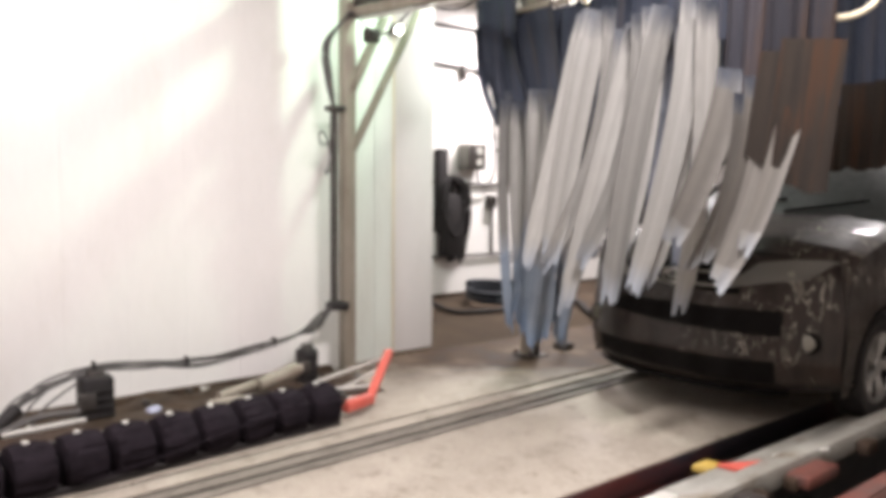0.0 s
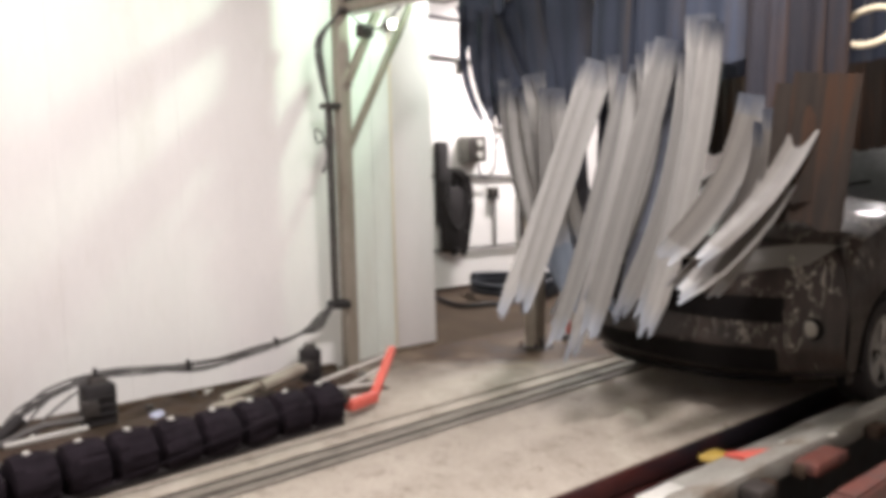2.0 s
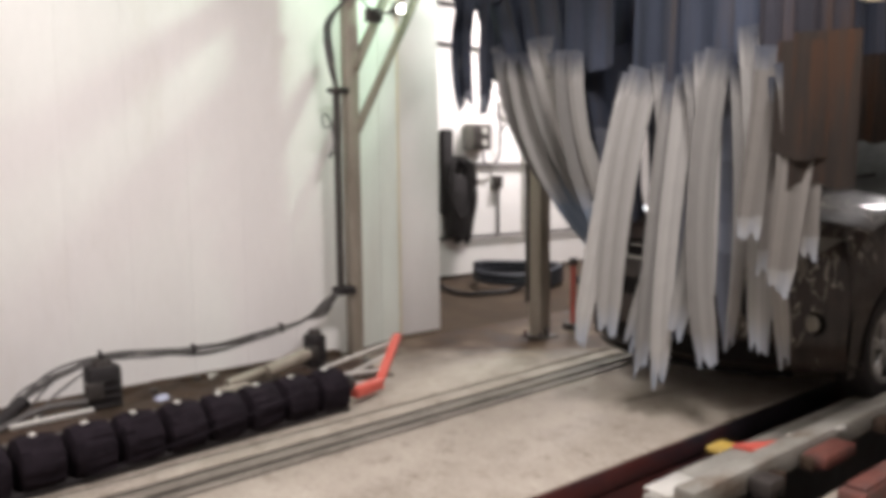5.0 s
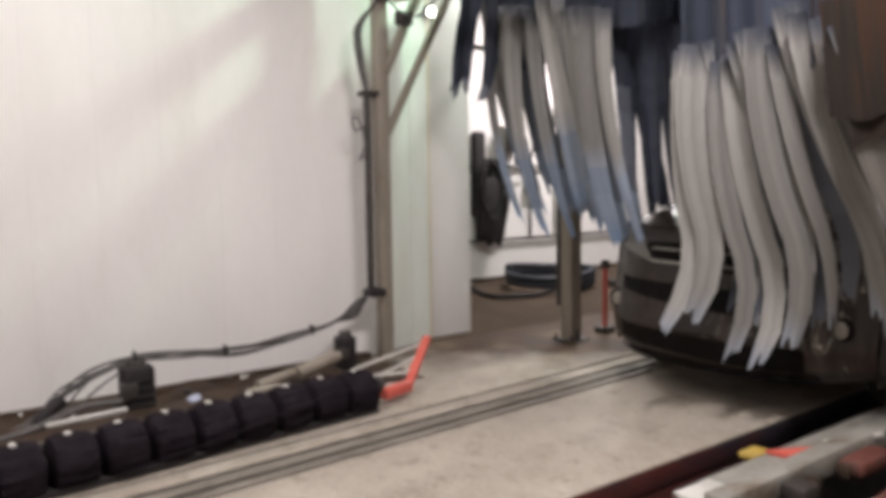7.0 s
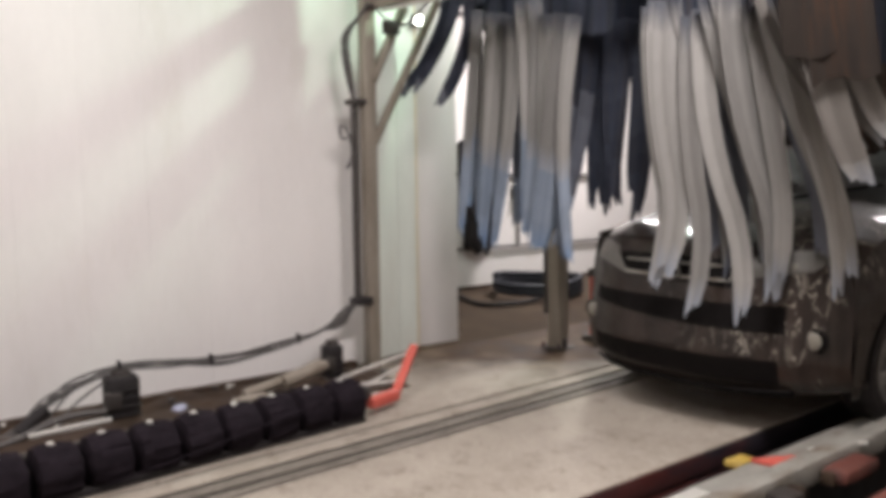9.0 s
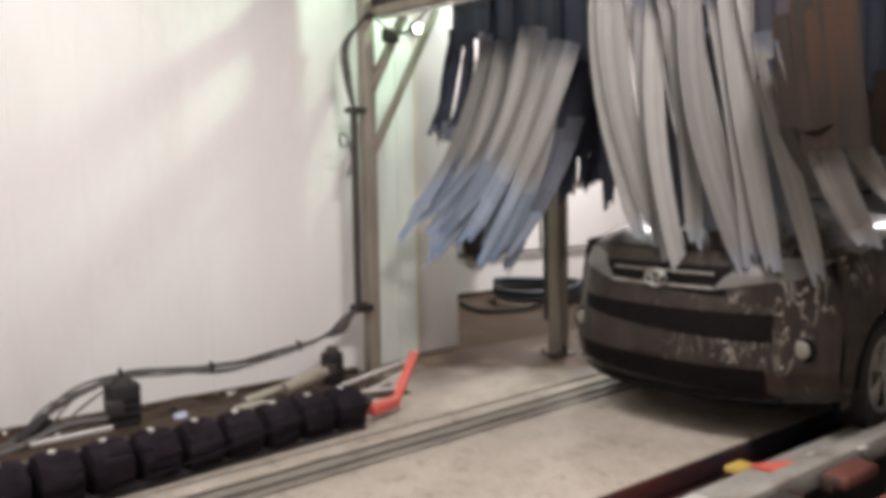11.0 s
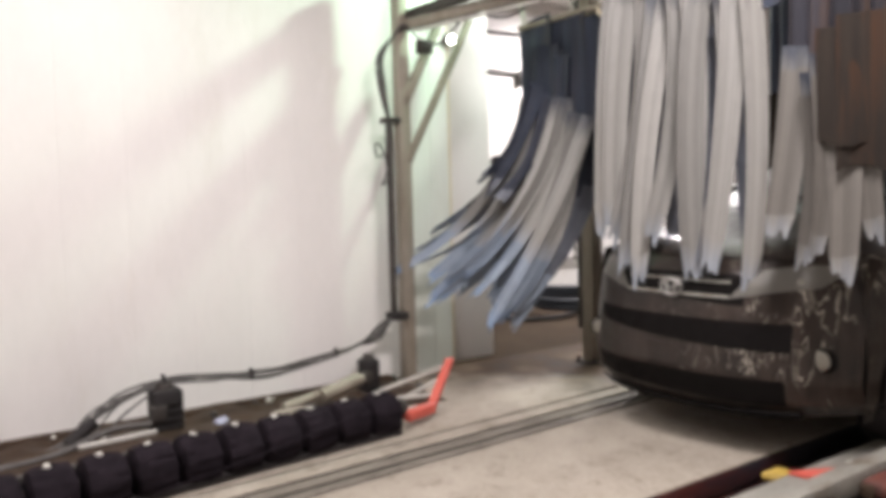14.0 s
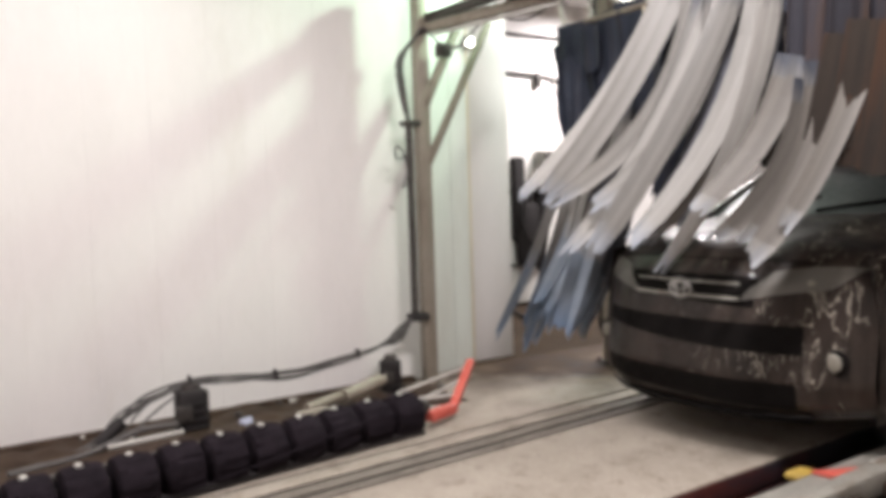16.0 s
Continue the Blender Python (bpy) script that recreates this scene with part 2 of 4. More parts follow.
def car_paint():
    m, nt, b = material("soapy_dark_car_paint")
    base = ramp(nt, noise_tex(nt, 3, 5, world_space=False), [(0.3, (0.009, 0.006, 0.005)), (0.7, (0.028, 0.0185, 0.0145))])
    streaks = ramp(nt, noise_tex(nt, 2.2, 6, (7, 5, 0.9), 0.7, False), [(0.46, (0, 0, 0)), (0.72, (0.3, 0.3, 0.3))])
    base = mixc(nt, streaks, base, (0.075, 0.058, 0.045))
    wave = nt.nodes.new("ShaderNodeTexNoise")
    tc = nt.nodes.new("ShaderNodeTexCoord")
    mp = nt.nodes.new("ShaderNodeMapping")
    mp.inputs["Scale"].default_value = (8, 3.0, 2.4)
    nt.links.new(tc.outputs["Object"], mp.inputs[0])
    nt.links.new(mp.outputs[0], wave.inputs["Vector"])
    wave.inputs["Scale"].default_value, wave.inputs["Detail"].default_value, wave.inputs["Distortion"].default_value = 1.35, 2.5, 2.0
    foam = ramp(nt, wave.outputs["Fac"], [(0.474, (0, 0, 0)), (0.50, (0.6, 0.6, 0.6)), (0.526, (0, 0, 0)), (1.0, (0, 0, 0))])
    spots = ramp(nt, noise_tex(nt, 4.5, 4, world_space=False), [(0.46, (0, 0, 0)), (0.58, (1, 1, 1))])
    foam = mixc(nt, 1.0, foam, spots, "MULTIPLY")
    xyz = nt.nodes.new("ShaderNodeSeparateXYZ")
    nt.links.new(tc.outputs["Object"], xyz.inputs[0])
    side = nt.nodes.new("ShaderNodeMapRange")
    side.inputs["From Min"].default_value, side.inputs["From Max"].default_value, side.inputs["To Min"].default_value = 0.0, 0.55, 0.12
    nt.links.new(xyz.outputs[0], side.inputs["Value"])
    foam = mixc(nt, 1.0, foam, side.outputs[0], "MULTIPLY")
    nt.links.new(mixc(nt, foam, base, (0.55, 0.50, 0.42)), b.inputs["Base Color"])
    nt.links.new(ramp(nt, noise_tex(nt, 9, 6, world_space=False), [(0.35, (0.36,) * 3), (0.7, (0.62,) * 3)]), b.inputs["Roughness"])
    b.inputs["Coat Weight"].default_value = 0.30
    b.inputs["Specular IOR Level"].default_value = 0.22
    b.inputs["Coat Roughness"].default_value = 0.08
    bump(nt, b, noise_tex(nt, 45, 5, world_space=False), 0.35, 0.003)
    return m


CAR_PAINT = car_paint()


def simple(name, colour, rough, metal=0.0, transmission=0.0, coat=0.0):
    m, nt, b = material(name)
    b.inputs["Base Color"].default_value = (*colour, 1)
    nt.links.new(ramp(nt, noise_tex(nt, 18, 4, world_space=False), [(0.3, (rough * 0.8,) * 3), (0.7, (min(1, rough * 1.4),) * 3)]), b.inputs["Roughness"])
    b.inputs["Metallic"].default_value = metal
    b.inputs["Transmission Weight"].default_value = transmission
    b.inputs["Coat Weight"].default_value = coat
    return m


GLASS_DARK = simple("tinted_car_glass", (0.035, 0.037, 0.037), 0.42, 0, 0.0, 0.05)
GLASS_DARK.node_tree.nodes["Principled BSDF"].inputs["Specular IOR Level"].default_value = 0.3
LENS = simple("clear_lamp_lens", (0.11, 0.102, 0.09), 0.42, 0.0, 0.0, 0.15)
FOG = simple("frosted_fog_lamp", (0.20, 0.185, 0.155), 0.42, 0.1, 0.0, 0.1)
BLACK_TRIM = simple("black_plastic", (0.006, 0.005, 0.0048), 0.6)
BLACK_TRIM.node_tree.nodes["Principled BSDF"].inputs["Specular IOR Level"].default_value = 0.07
ALLOY = simple("alloy_rim", (0.36, 0.35, 0.335), 0.38, 0.7)

# ---- mesh helpers ----


def finish(name, bm, mat, parent=None, label="", smooth=True):
    me = bpy.data.meshes.new(name)
    bmesh.ops.recalc_face_normals(bm, faces=bm.faces)
    bm.to_mesh(me)
    bm.free()
    for p in me.polygons:
        p.use_smooth = smooth
    if smooth:
        me.set_sharp_from_angle(angle=radians(38))
    me.materials.append(mat)
    ob = new(name, me)
    if parent is not None:
        ob.parent = parent
    if label:
        ob["label"] = label
    return ob


def part(name, bm, mat, parent, label="", smooth=True):
    return finish(name, bm, mat, parent, label, smooth)


def thing(name, m, label, category, group=""):
    ob = new(name)
    ob.empty_display_size = 0.1
    ob.matrix_world = m
    return tagged(ob, label, category, group)


def box(bm, x0, y0, z0, x1, y1, z1, bevel=0.0, m=None):
    g = bmesh.ops.create_cube(bm, size=1.0)
    vs = g["verts"]
    bmesh.ops.scale(bm, verts=vs, vec=(abs(x1 - x0), abs(y1 - y0), abs(z1 - z0)))
    bmesh.ops.translate(bm, verts=vs, vec=((x0 + x1) / 2, (y0 + y1) / 2, (z0 + z1) / 2))
    if bevel:
        es = list({e for v in vs for e in v.link_edges})
        r = bmesh.ops.bevel(bm, geom=es, offset=bevel, segments=2, affect="EDGES", profile=0.5)
        vs = list({v for f in r["faces"] for v in f.verts} | {v for v in vs if v.is_valid})
    if m is not None:
        bmesh.ops.transform(bm, matrix=m, verts=vs)
    return bm


def rod(bm, a, b, r, sides=14, r2=None):
    a, b = Vector(a), Vector(b)
    d = b - a
    m = Matrix.Translation((a + b) / 2) @ d.to_track_quat("Z", "Y").to_matrix().to_4x4()
    bmesh.ops.create_cone(bm, cap_ends=True, segments=sides, radius1=r, radius2=r if r2 is None else r2, depth=d.length, matrix=m)
    return bm


def bar(bm, a, b, w, h, bevel=0.004):
    """A square tube from a to b."""
    a, b = Vector(a), Vector(b)
    d = b - a
    m = Matrix.Translation((a + b) / 2) @ d.to_track_quat("Z", "Y").to_matrix().to_4x4()
    return box(bm, -w / 2, -h / 2, -d.length / 2, w / 2, h / 2, d.length / 2, bevel, m)


def spline(pts, n=8):
    pts = [Vector(p) for p in pts]
    q = [pts[0] * 2 - pts[1], *pts, pts[-1] * 2 - pts[-2]]
    out = []
    for i in range(1, len(q) - 2):
        for k in range(n):
            t = k / n
            a, b, c, d = q[i - 1], q[i], q[i + 1], q[i + 2]
            out.append(0.5 * (2 * b + (c - a) * t + (2 * a - 5 * b + 4 * c - d) * t * t + (3 * b - a - 3 * c + d) * t ** 3))
    return out + [pts[-1]]


def hose(bm, pts, r, sides=8, n=8):
    """A round hose along a smooth curve through pts."""
    path = spline(pts, n)
    rings = []
    for i, p in enumerate(path):
        d = (path[min(i + 1, len(path) - 1)] - path[max(i - 1, 0)]).normalized()
        q = d.to_track_quat("Z", "Y")
        rings.append([bm.verts.new(p + q @ Vector((r * math.cos(2 * math.pi * k / sides), r * math.sin(2 * math.pi * k / sides), 0))) for k in range(sides)])
    for a, b in zip(rings, rings[1:]):
        for k in range(sides):
            bm.faces.new((a[k], a[(k + 1) % sides], b[(k + 1) % sides], b[k]))
    bm.faces.new(rings[0][::-1])
    bm.faces.new(rings[-1])
    return bm


def sheet(bm, rows):
    """A grid of quads through rows of points."""
    vs = [[bm.verts.new(p) for p in r] for r in rows]
    for a, b in zip(vs, vs[1:]):
        for i in range(len(a) - 1):
            bm.faces.new((a[i], a[i + 1], b[i + 1], b[i]))
    return bm


def B():
    return bmesh.new()


# ---- structure ----


def floors():
    root = new("floor")
    tagged(root, "wet stained concrete floor with sunk steel drain slots", "floor", kind="structure")
    # the slots run a little askew: x of each edge at y = 2, and whether the edge follows them
    slabs = [
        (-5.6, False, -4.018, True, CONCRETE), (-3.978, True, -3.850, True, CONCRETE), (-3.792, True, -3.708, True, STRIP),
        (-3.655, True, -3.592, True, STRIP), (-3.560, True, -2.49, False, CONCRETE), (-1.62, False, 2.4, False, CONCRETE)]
    for x0, skew0, x1, skew1, mat in slabs:
        bm = box(B(), x0, -4.0, -0.12, x1, 15.0, 0.0, 0.006)
        mid = (x0 + x1) / 2
        for v in bm.verts:
            if skew0 if v.co.x < mid else skew1:
                v.co.x -= 0.05 * (v.co.y - 2.0)
        part("slab", bm, mat, root, "grey worn strip between the slots" if mat is STRIP else "")
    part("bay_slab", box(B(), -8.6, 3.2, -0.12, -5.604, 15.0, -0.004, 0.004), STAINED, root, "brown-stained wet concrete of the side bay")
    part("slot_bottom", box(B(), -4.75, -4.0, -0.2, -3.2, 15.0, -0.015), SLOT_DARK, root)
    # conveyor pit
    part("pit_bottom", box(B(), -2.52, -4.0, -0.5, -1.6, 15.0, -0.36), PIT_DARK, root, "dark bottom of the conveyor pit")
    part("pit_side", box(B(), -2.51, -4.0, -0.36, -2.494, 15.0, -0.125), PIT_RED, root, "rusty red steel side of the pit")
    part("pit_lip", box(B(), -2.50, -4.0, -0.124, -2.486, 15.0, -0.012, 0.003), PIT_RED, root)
    return root


def walls():
    w = new("wall_west")
    tagged(w, "white glossy vertical wall panels with thin joints", "wall", kind="structure")
    part("wall_core", box(B(), -5.75, -4.0, 0.0, -5.516, 3.5, 4.2), DARKWALL, w)
    me = None
    y = -3.6
    while y < 3.45:
        y1 = min(y + 0.411, 3.496)
        if me is None:
            p = part("panel", box(B(), -5.512, 0.0, 0.005, -5.49, 0.411, 4.195, 0.0012), WHITE_PANEL, w, smooth=False)
            me = p.data
        else:
            p = new("panel", me)
            p.parent = w
        p.location = (0, y + 0.0, 0)
        p.scale = (1, (y1 - y - 0.0005) / 0.411, 1)
        y += 0.411
    part("base_kerb", box(B(), -5.488, -4.0, 0.0, -5.40, 3.33, 0.055, 0.012), SILT, w, "dirty silt-covered kerb at the foot of the wall")
    # set-back part beyond the post
    a = new("wall_return")
    tagged(a, "white wall panels with green lamplight in their colour, set back behind the steel post", "wall", kind="structure")
    ang = math.atan2(-0.24, 0.78)
    for i in range(2):
        m = Matrix.Translation((-5.50 - 0.12 * i, 3.5 + 0.39 * i, 0)) @ Matrix.Rotation(-ang, 4, "Z")
        part("panel", box(B(), -0.03, 0.003, 0.004, 0.0, 0.404 if i == 0 else 0.262, 4.195, 0.003, m), GREEN_LIT_PANEL, a, smooth=False)
    part("corner_trim", box(B(), -5.77, 4.115, 0.003, -5.695, 4.165, 4.19, 0.012), TRIM_YELLOW, a, "cream corner trim with brown stains")
    part("end_panel", box(B(), -5.98, 4.168, 0.003, -5.725, 4.63, 4.19, 0.008), WHITE_PANEL, a, "white end column of the wall")
    part("wall_core", box(B(), -6.0, 3.502, 0.0, -5.80, 4.62, 4.19), DARKWALL, a)
    # bay and closing walls
    r = new("wall_bay")
    tagged(r, "white wall of the side bay with brown dirt along its foot", "wall", kind="structure")
    part("wall_face", box(B(), -8.6, 3.3, 0.0, -8.40, 15.0, 4.2), REAR_WHITE, r)
    part("wall_foot", box(B(), -8.398, 4.0, 0.0, -8.36, 15.0, 0.035, 0.01), SILT, r, "brown dirty foot of the wall")
    for name, c in (("wall_bay_side", (-8.4, 3.3, 0, -6.002, 3.5, 4.2)), ("wall_end", (-8.4, 14.8, 0, 2.2, 15.0, 4.2)), ("wall_east", (2.2, -4.0, 0, 2.4, 15.0, 4.2)), ("wall_south", (-5.5, -4.2, 0, 2.2, -4.0, 4.2))):
        tagged(finish(name, box(B(), *c), DARKWALL), "plain painted wall that closes the hall", "wall", kind="structure")
    tagged(finish("ceiling", box(B(), -8.6, -4.2, 4.2, 2.4, 15.0, 4.35), CEIL), "dull painted hall ceiling", "ceiling", kind="structure")


def ceiling_lamps():
    for i, (x, y, z, sx, sy, w) in enumerate(LAMPS):
        t = thing("ceiling_lamp", pose(x, y, z), "long ceiling lamp with a white diffuser", "lamp", "ceiling lamps")
        part("housing", box(B(), -sx / 2 - 0.03, -sy / 2 - 0.03, 0.02, sx / 2 + 0.03, sy / 2 + 0.03, 4.2 - z, 0.01), PALE, t)
        part("diffuser", box(B(), -sx / 2, -sy / 2, 0.0, sx / 2, sy / 2, 0.018, 0.006), TUBE_GLOW, t)
        area_lamp("lamp_light", pose(x, y, z - 0.02), sx, sy, w, (0.92, 1.0, 0.92) if z < 3.9 else WARM)


# ---- machinery on the wall side ----


def flood_lamp():
    """Floodlight above the far post that rakes along the panels and throws the arch's shadow on them."""
    at, aim = (-4.58, 4.65, 4.07), (-5.5, 2.3, 2.3)
    t = thing("flood_lamp", look(at, aim), "small floodlight under the ceiling aimed along the wall", "lamp")
    part("housing", box(B(), -0.10, -0.08, 0.03, 0.10, 0.08, 0.13, 0.015), DARK_STEEL, t)
    part("glass", box(B(), -0.085, -0.065, 0.012, 0.085, 0.065, 0.029, 0.004), TUBE_GLOW, t)
    part("bracket", rod(B(), (0, 0.06, 0.08), (0, 0.16, 0.12), 0.012), STEEL, t)
    data = bpy.data.lights.new("flood_light", "SPOT")
    data.energy, data.color = 340, (0.66, 1.0, 0.74)
    data.spot_size, data.spot_blend, data.shadow_soft_size = radians(78), 0.6, 0.07
    new("flood_light", data).matrix_world = look(at, aim)


def wall_lamp():
    t = thing("bulkhead_lamp", pose(-5.64, 4.14, 2.88), "small glowing bulkhead lamp on the wall behind the arch", "lamp")
    part("back_plate", box(B(), -0.03, -0.045, -0.05, 0.0, 0.045, 0.05, 0.01), DARK_STEEL, t)
    part("bulb", box(B(), 0.0, -0.03, -0.035, 0.04, 0.03, 0.035, 0.014), BULB_GLOW, t)


def arch():
    t = thing("arch_frame", pose(0, 0, 0), "dirty galvanised steel arch post with diagonal braces", "frame")
    X, Y = -5.20, 3.335
    part("post", box(B(), X - 0.05, Y - 0.05, 0.0, X + 0.05, Y + 0.05, 3.30, 0.007), STEEL, t)
    part("foot_plate", box(B(), X - 0.10, Y - 0.10, 0.0, X + 0.10, Y + 0.10, 0.015, 0.003), DARK_STEEL, t)
    part("crossbeam", bar(B(), (X - 0.05, Y, 2.825), (-3.88, 3.73, 2.88), 0.07, 0.07), STEEL, t)
    part("crossbeam", bar(B(), (X - 0.05, Y + 0.05, 2.91), (-1.2, 3.88, 3.02), 0.07, 0.07), DARK_STEEL, t)
    part("top_beam", bar(B(), (X, Y, 3.22), (-3.4, 3.88, 3.28), 0.09, 0.09), STEEL, t)
    part("light_strip", bar(B(), (-5.03, 3.36, 2.765), (-3.98, 3.71, 2.81), 0.035, 0.02), PALE, t, "pale channel along the beam")
    part("brace", bar(B(), (X + 0.03, Y + 0.03, 1.79), (-5.17, 4.0, 2.94), 0.05, 0.05), STEEL, t)
    part("brace", bar(B(), (X + 0.03, Y + 0.02, 2.26), (-5.17, 3.67, 2.85), 0.07, 0.055), STEEL, t)
    part("conduit", rod(B(), (X - 0.005, Y - 0.12, 0.58), (X - 0.005, Y - 0.12, 2.12), 0.028), DARK_STEEL, t, "dark cable conduit strapped to the post")
    part("clamp", box(B(), X - 0.07, Y - 0.165, 2.08, X + 0.055, Y - 0.04, 2.12, 0.006), DARK_STEEL, t)
    part("clamp", box(B(), X - 0.06, Y - 0.17, 0.55, X + 0.08, Y - 0.03, 0.61, 0.012), RUBBER, t)
    for k in range(3):
        bm = hose(B(), [(X, Y - 0.12, 2.10), (X, Y - 0.15 - 0.02 * k, 2.33), (X, Y - 0.165 - 0.02 * k, 2.57), (X + 0.02, Y - 0.07, 2.74), (X + 0.1, Y - 0.02 * k, 2.82)], 0.013)
        part("cable", bm, HOSE, t)
    bm = hose(B(), [(X, Y - 0.14, 1.86), (X, Y - 0.23, 1.82), (X, Y - 0.25, 1.91), (X, Y - 0.19, 1.89), (X, Y - 0.15, 1.72), (X, Y - 0.2, 1.6), (X, Y - 0.15, 1.64)], 0.007, 6)
    part("loose_cable", bm, HOSE, t)
    bm = hose(B(), [(X + 0.1, Y, 2.80), (X + 0.2, Y + 0.1, 2.68), (X + 0.35, Y + 0.15, 2.66), (X + 0.6, Y + 0.22, 2.82), (X + 0.9, Y + 0.33, 2.76), (X + 1.2, Y + 0.4, 2.86)], 0.008, 6)
    part("loose_cable", bm, HOSE, t)
    part("lamp_bracket", box(B(), X + 0.09, Y + 0.08, 2.61, X + 0.17, Y + 0.2, 2.71, 0.01), DARK_STEEL, t)
    for pts in ([(-5.0, 4.9, 3.3), (-4.85, 5.0, 2.98), (-4.6, 5.0, 2.95), (-4.5, 5.0, 3.12), (-4.3, 5.0, 3.02)], [(-5.3, 5.0, 2.95), (-5.0, 5.0, 3.0), (-4.7, 5.0, 3.08), (-4.55, 5.0, 2.92)], [(-4.7, 5.0, 3.4), (-4.62, 5.0, 3.0), (-4.58, 5.0, 2.9)]):
        part("loose_cable", hose(B(), pts, 0.010, 6), HOSE, t)
    # second post of the machine
    t2 = thing("machine_post", pose(0, 0, 0), "dirty square steel post on a bolted foot plate", "post")
    X, Y = -4.87, 5.08
    part("post", box(B(), X - 0.065, Y - 0.065, 0.0, X + 0.065, Y + 0.065, 3.4, 0.008), STEEL, t2)
    part("foot_plate", box(B(), X - 0.115, Y - 0.115, 0.0, X + 0.115, Y + 0.115, 0.018, 0.003), DARK_STEEL, t2)
    part("gusset", box(B(), X - 0.10, Y - 0.012, 0.018, X + 0.10, Y + 0.012, 0.10, 0.003), DARK_STEEL, t2)
    part("pipe", rod(B(), (X - 0.13, Y - 0.02, 0.3), (X - 0.13, Y - 0.02, 3.4), 0.022), DARK_STEEL, t2)
    part("pipe", rod(B(), (X - 0.19, Y - 0.02, 0.9), (X - 0.19, Y - 0.02, 3.4), 0.014), PALE, t2)
    part("bolt", rod(B(), (X + 0.09, Y - 0.09, 0.0), (X + 0.09, Y - 0.09, 0.06), 0.014), PIT_RED, t2)
    part("bolt", rod(B(), (X - 0.09, Y - 0.09, 0.0), (X - 0.09, Y - 0.09, 0.06), 0.014), PIT_RED, t2)


def brush_unit():
    t = thing("rocker_brush", pose(-4.008, 0, 0, 0, 0, 5.0), "long black bristle roller brush lying along the wall", "brush")
    n = 14
    y0, y1 = -0.75, 2.62
    part("shaft", rod(B(), (0, y0 - 0.2, 0.15), (0, y1 + 0.08, 0.15), 0.03), DARK_STEEL, t)
    rng = random.Random(3)
    step = (y1 - y0) / n
    me = []
    for v in range(3):
        bm = B()
        sides, segs = 48, 5
        us = (0, 0.08, 0.25, 0.6, 0.84, 0.92)
        rings = []
        for j in range(segs + 1):
            u = us[j]
            prof = 0.080 if j in (0, segs) else (0.128 if j in (1, segs - 1) else 0.138)
            ring = []
            for k in range(sides):
                a = 2 * math.pi * k / sides
                r = prof * (1 + rng.uniform(-0.09, 0.07))
                ring.append(bm.verts.new((r * math.cos(a), (u - 0.5) * step * 1.02, r * math.sin(a))))
            rings.append(ring)
        for a, b in zip(rings, rings[1:]):
            for k in range(sides):
                bm.faces.new((a[k], a[(k + 1) % sides], b[(k + 1) % sides], b[k]))
        bm.faces.new(rings[0])
        bm.faces.new(rings[-1])
        o = part("bristle_disc", bm, BRISTLE, t)
        me.append(o.data)
        o.location = (0, y0 + step * (v + 0.5), 0.130)
    for i in range(3, n):
        o = new("bristle_disc", me[i % 3])
        o.parent = t
        o.location = (0, y0 + step * (i + 0.5), 0.130)
        o.rotation_euler = (0, i * 0.9, 0)
    part("end_cap", rod(B(), (0, y1 + 0.02, 0.15), (0, y1 + 0.05, 0.15), 0.055), DARK_STEEL, t)
    for i in range(3, n):
        yy = y0 + step * (i + 0.5) - 0.02
        part("spray_tip", box(B(), -0.03, yy - 0.016, 0.250, 0.01, yy + 0.016, 0.276, 0.008), PALE, t, "pale plastic spray tip")
    part("rear_guard", box(B(), -0.32, y0 - 0.3, 0.05, -0.27, y1 - 0.05, 0.16, 0.01), DARK_STEEL, t)
    part("tray", box(B(), -0.27, y0 - 0.3, 0.0, 0.10, y1 - 0.02, 0.04, 0.01), RUBBER, t)
    # added rod in place of a dark streak reflected in the window
    part("front_rod", hose(B(), [(0.15, 1.00, 0.055), (0.158, 1.25, 0.085), (0.165, 1.53, 0.118), (0.17, 1.85, 0.165), (0.172, 2.17, 0.218), (0.10, 2.32, 0.26)], 0.006), BRISTLE, t, "thin black rod standing in for a window reflection along the brush")
    part("rear_guard", box(B(), -0.80, y0 - 0.3, 0.0, -0.325, y1 - 0.05, 0.09, 0.02), SILT, t, "silt-covered base frame")
    part("rocker_arm", rod(B(), (-0.56, 2.12, 0.14), (-0.60, 2.78, 0.22), 0.034), STEEL, t, "grimy metal pivot arm")
    part("rocker_arm", rod(B(), (-0.54, 2.40, 0.17), (-0.57, 2.72, 0.23), 0.048), STEEL, t)
    part("lever", box(B(), -0.40, 0.80, 0.20, -0.375, 1.22, 0.225, 0.006), PALE, t)
    part("lever", box(B(), -0.46, 1.98, 0.13, -0.37, 2.2, 0.165, 0.008), STEEL, t)
    for yy in (0.2, 1.7, 2.3):
        part("bearing", box(B(), -0.3, yy - 0.04, 0.0, 0.0, yy + 0.04, 0.12, 0.01), DARK_STEEL, t)
    # motor boxes
    for (x, y, w, d, h) in ((-4.98, 1.37, 0.16, 0.19, 0.34), (-5.08, 2.90, 0.14, 0.13, 0.30)):
        m = thing("motor_box", pose(x, y, 0), "black grimy drive motor standing behind the brush", "motor", "brush motors")
        part("base", box(B(), -w * 0.55, -d * 0.75, 0.0, w * 0.55, d * 0.75, 0.06, 0.01), DARK_STEEL, m)
        part("body", box(B(), -w / 2, -d / 2, 0.06, w / 2, d / 2, h, 0.022), RUBBER, m)
        part("cap", rod(B(), (0, 0, h), (0, 0, h + 0.035), w * 0.36, 16, w * 0.3), DARK_STEEL, m)
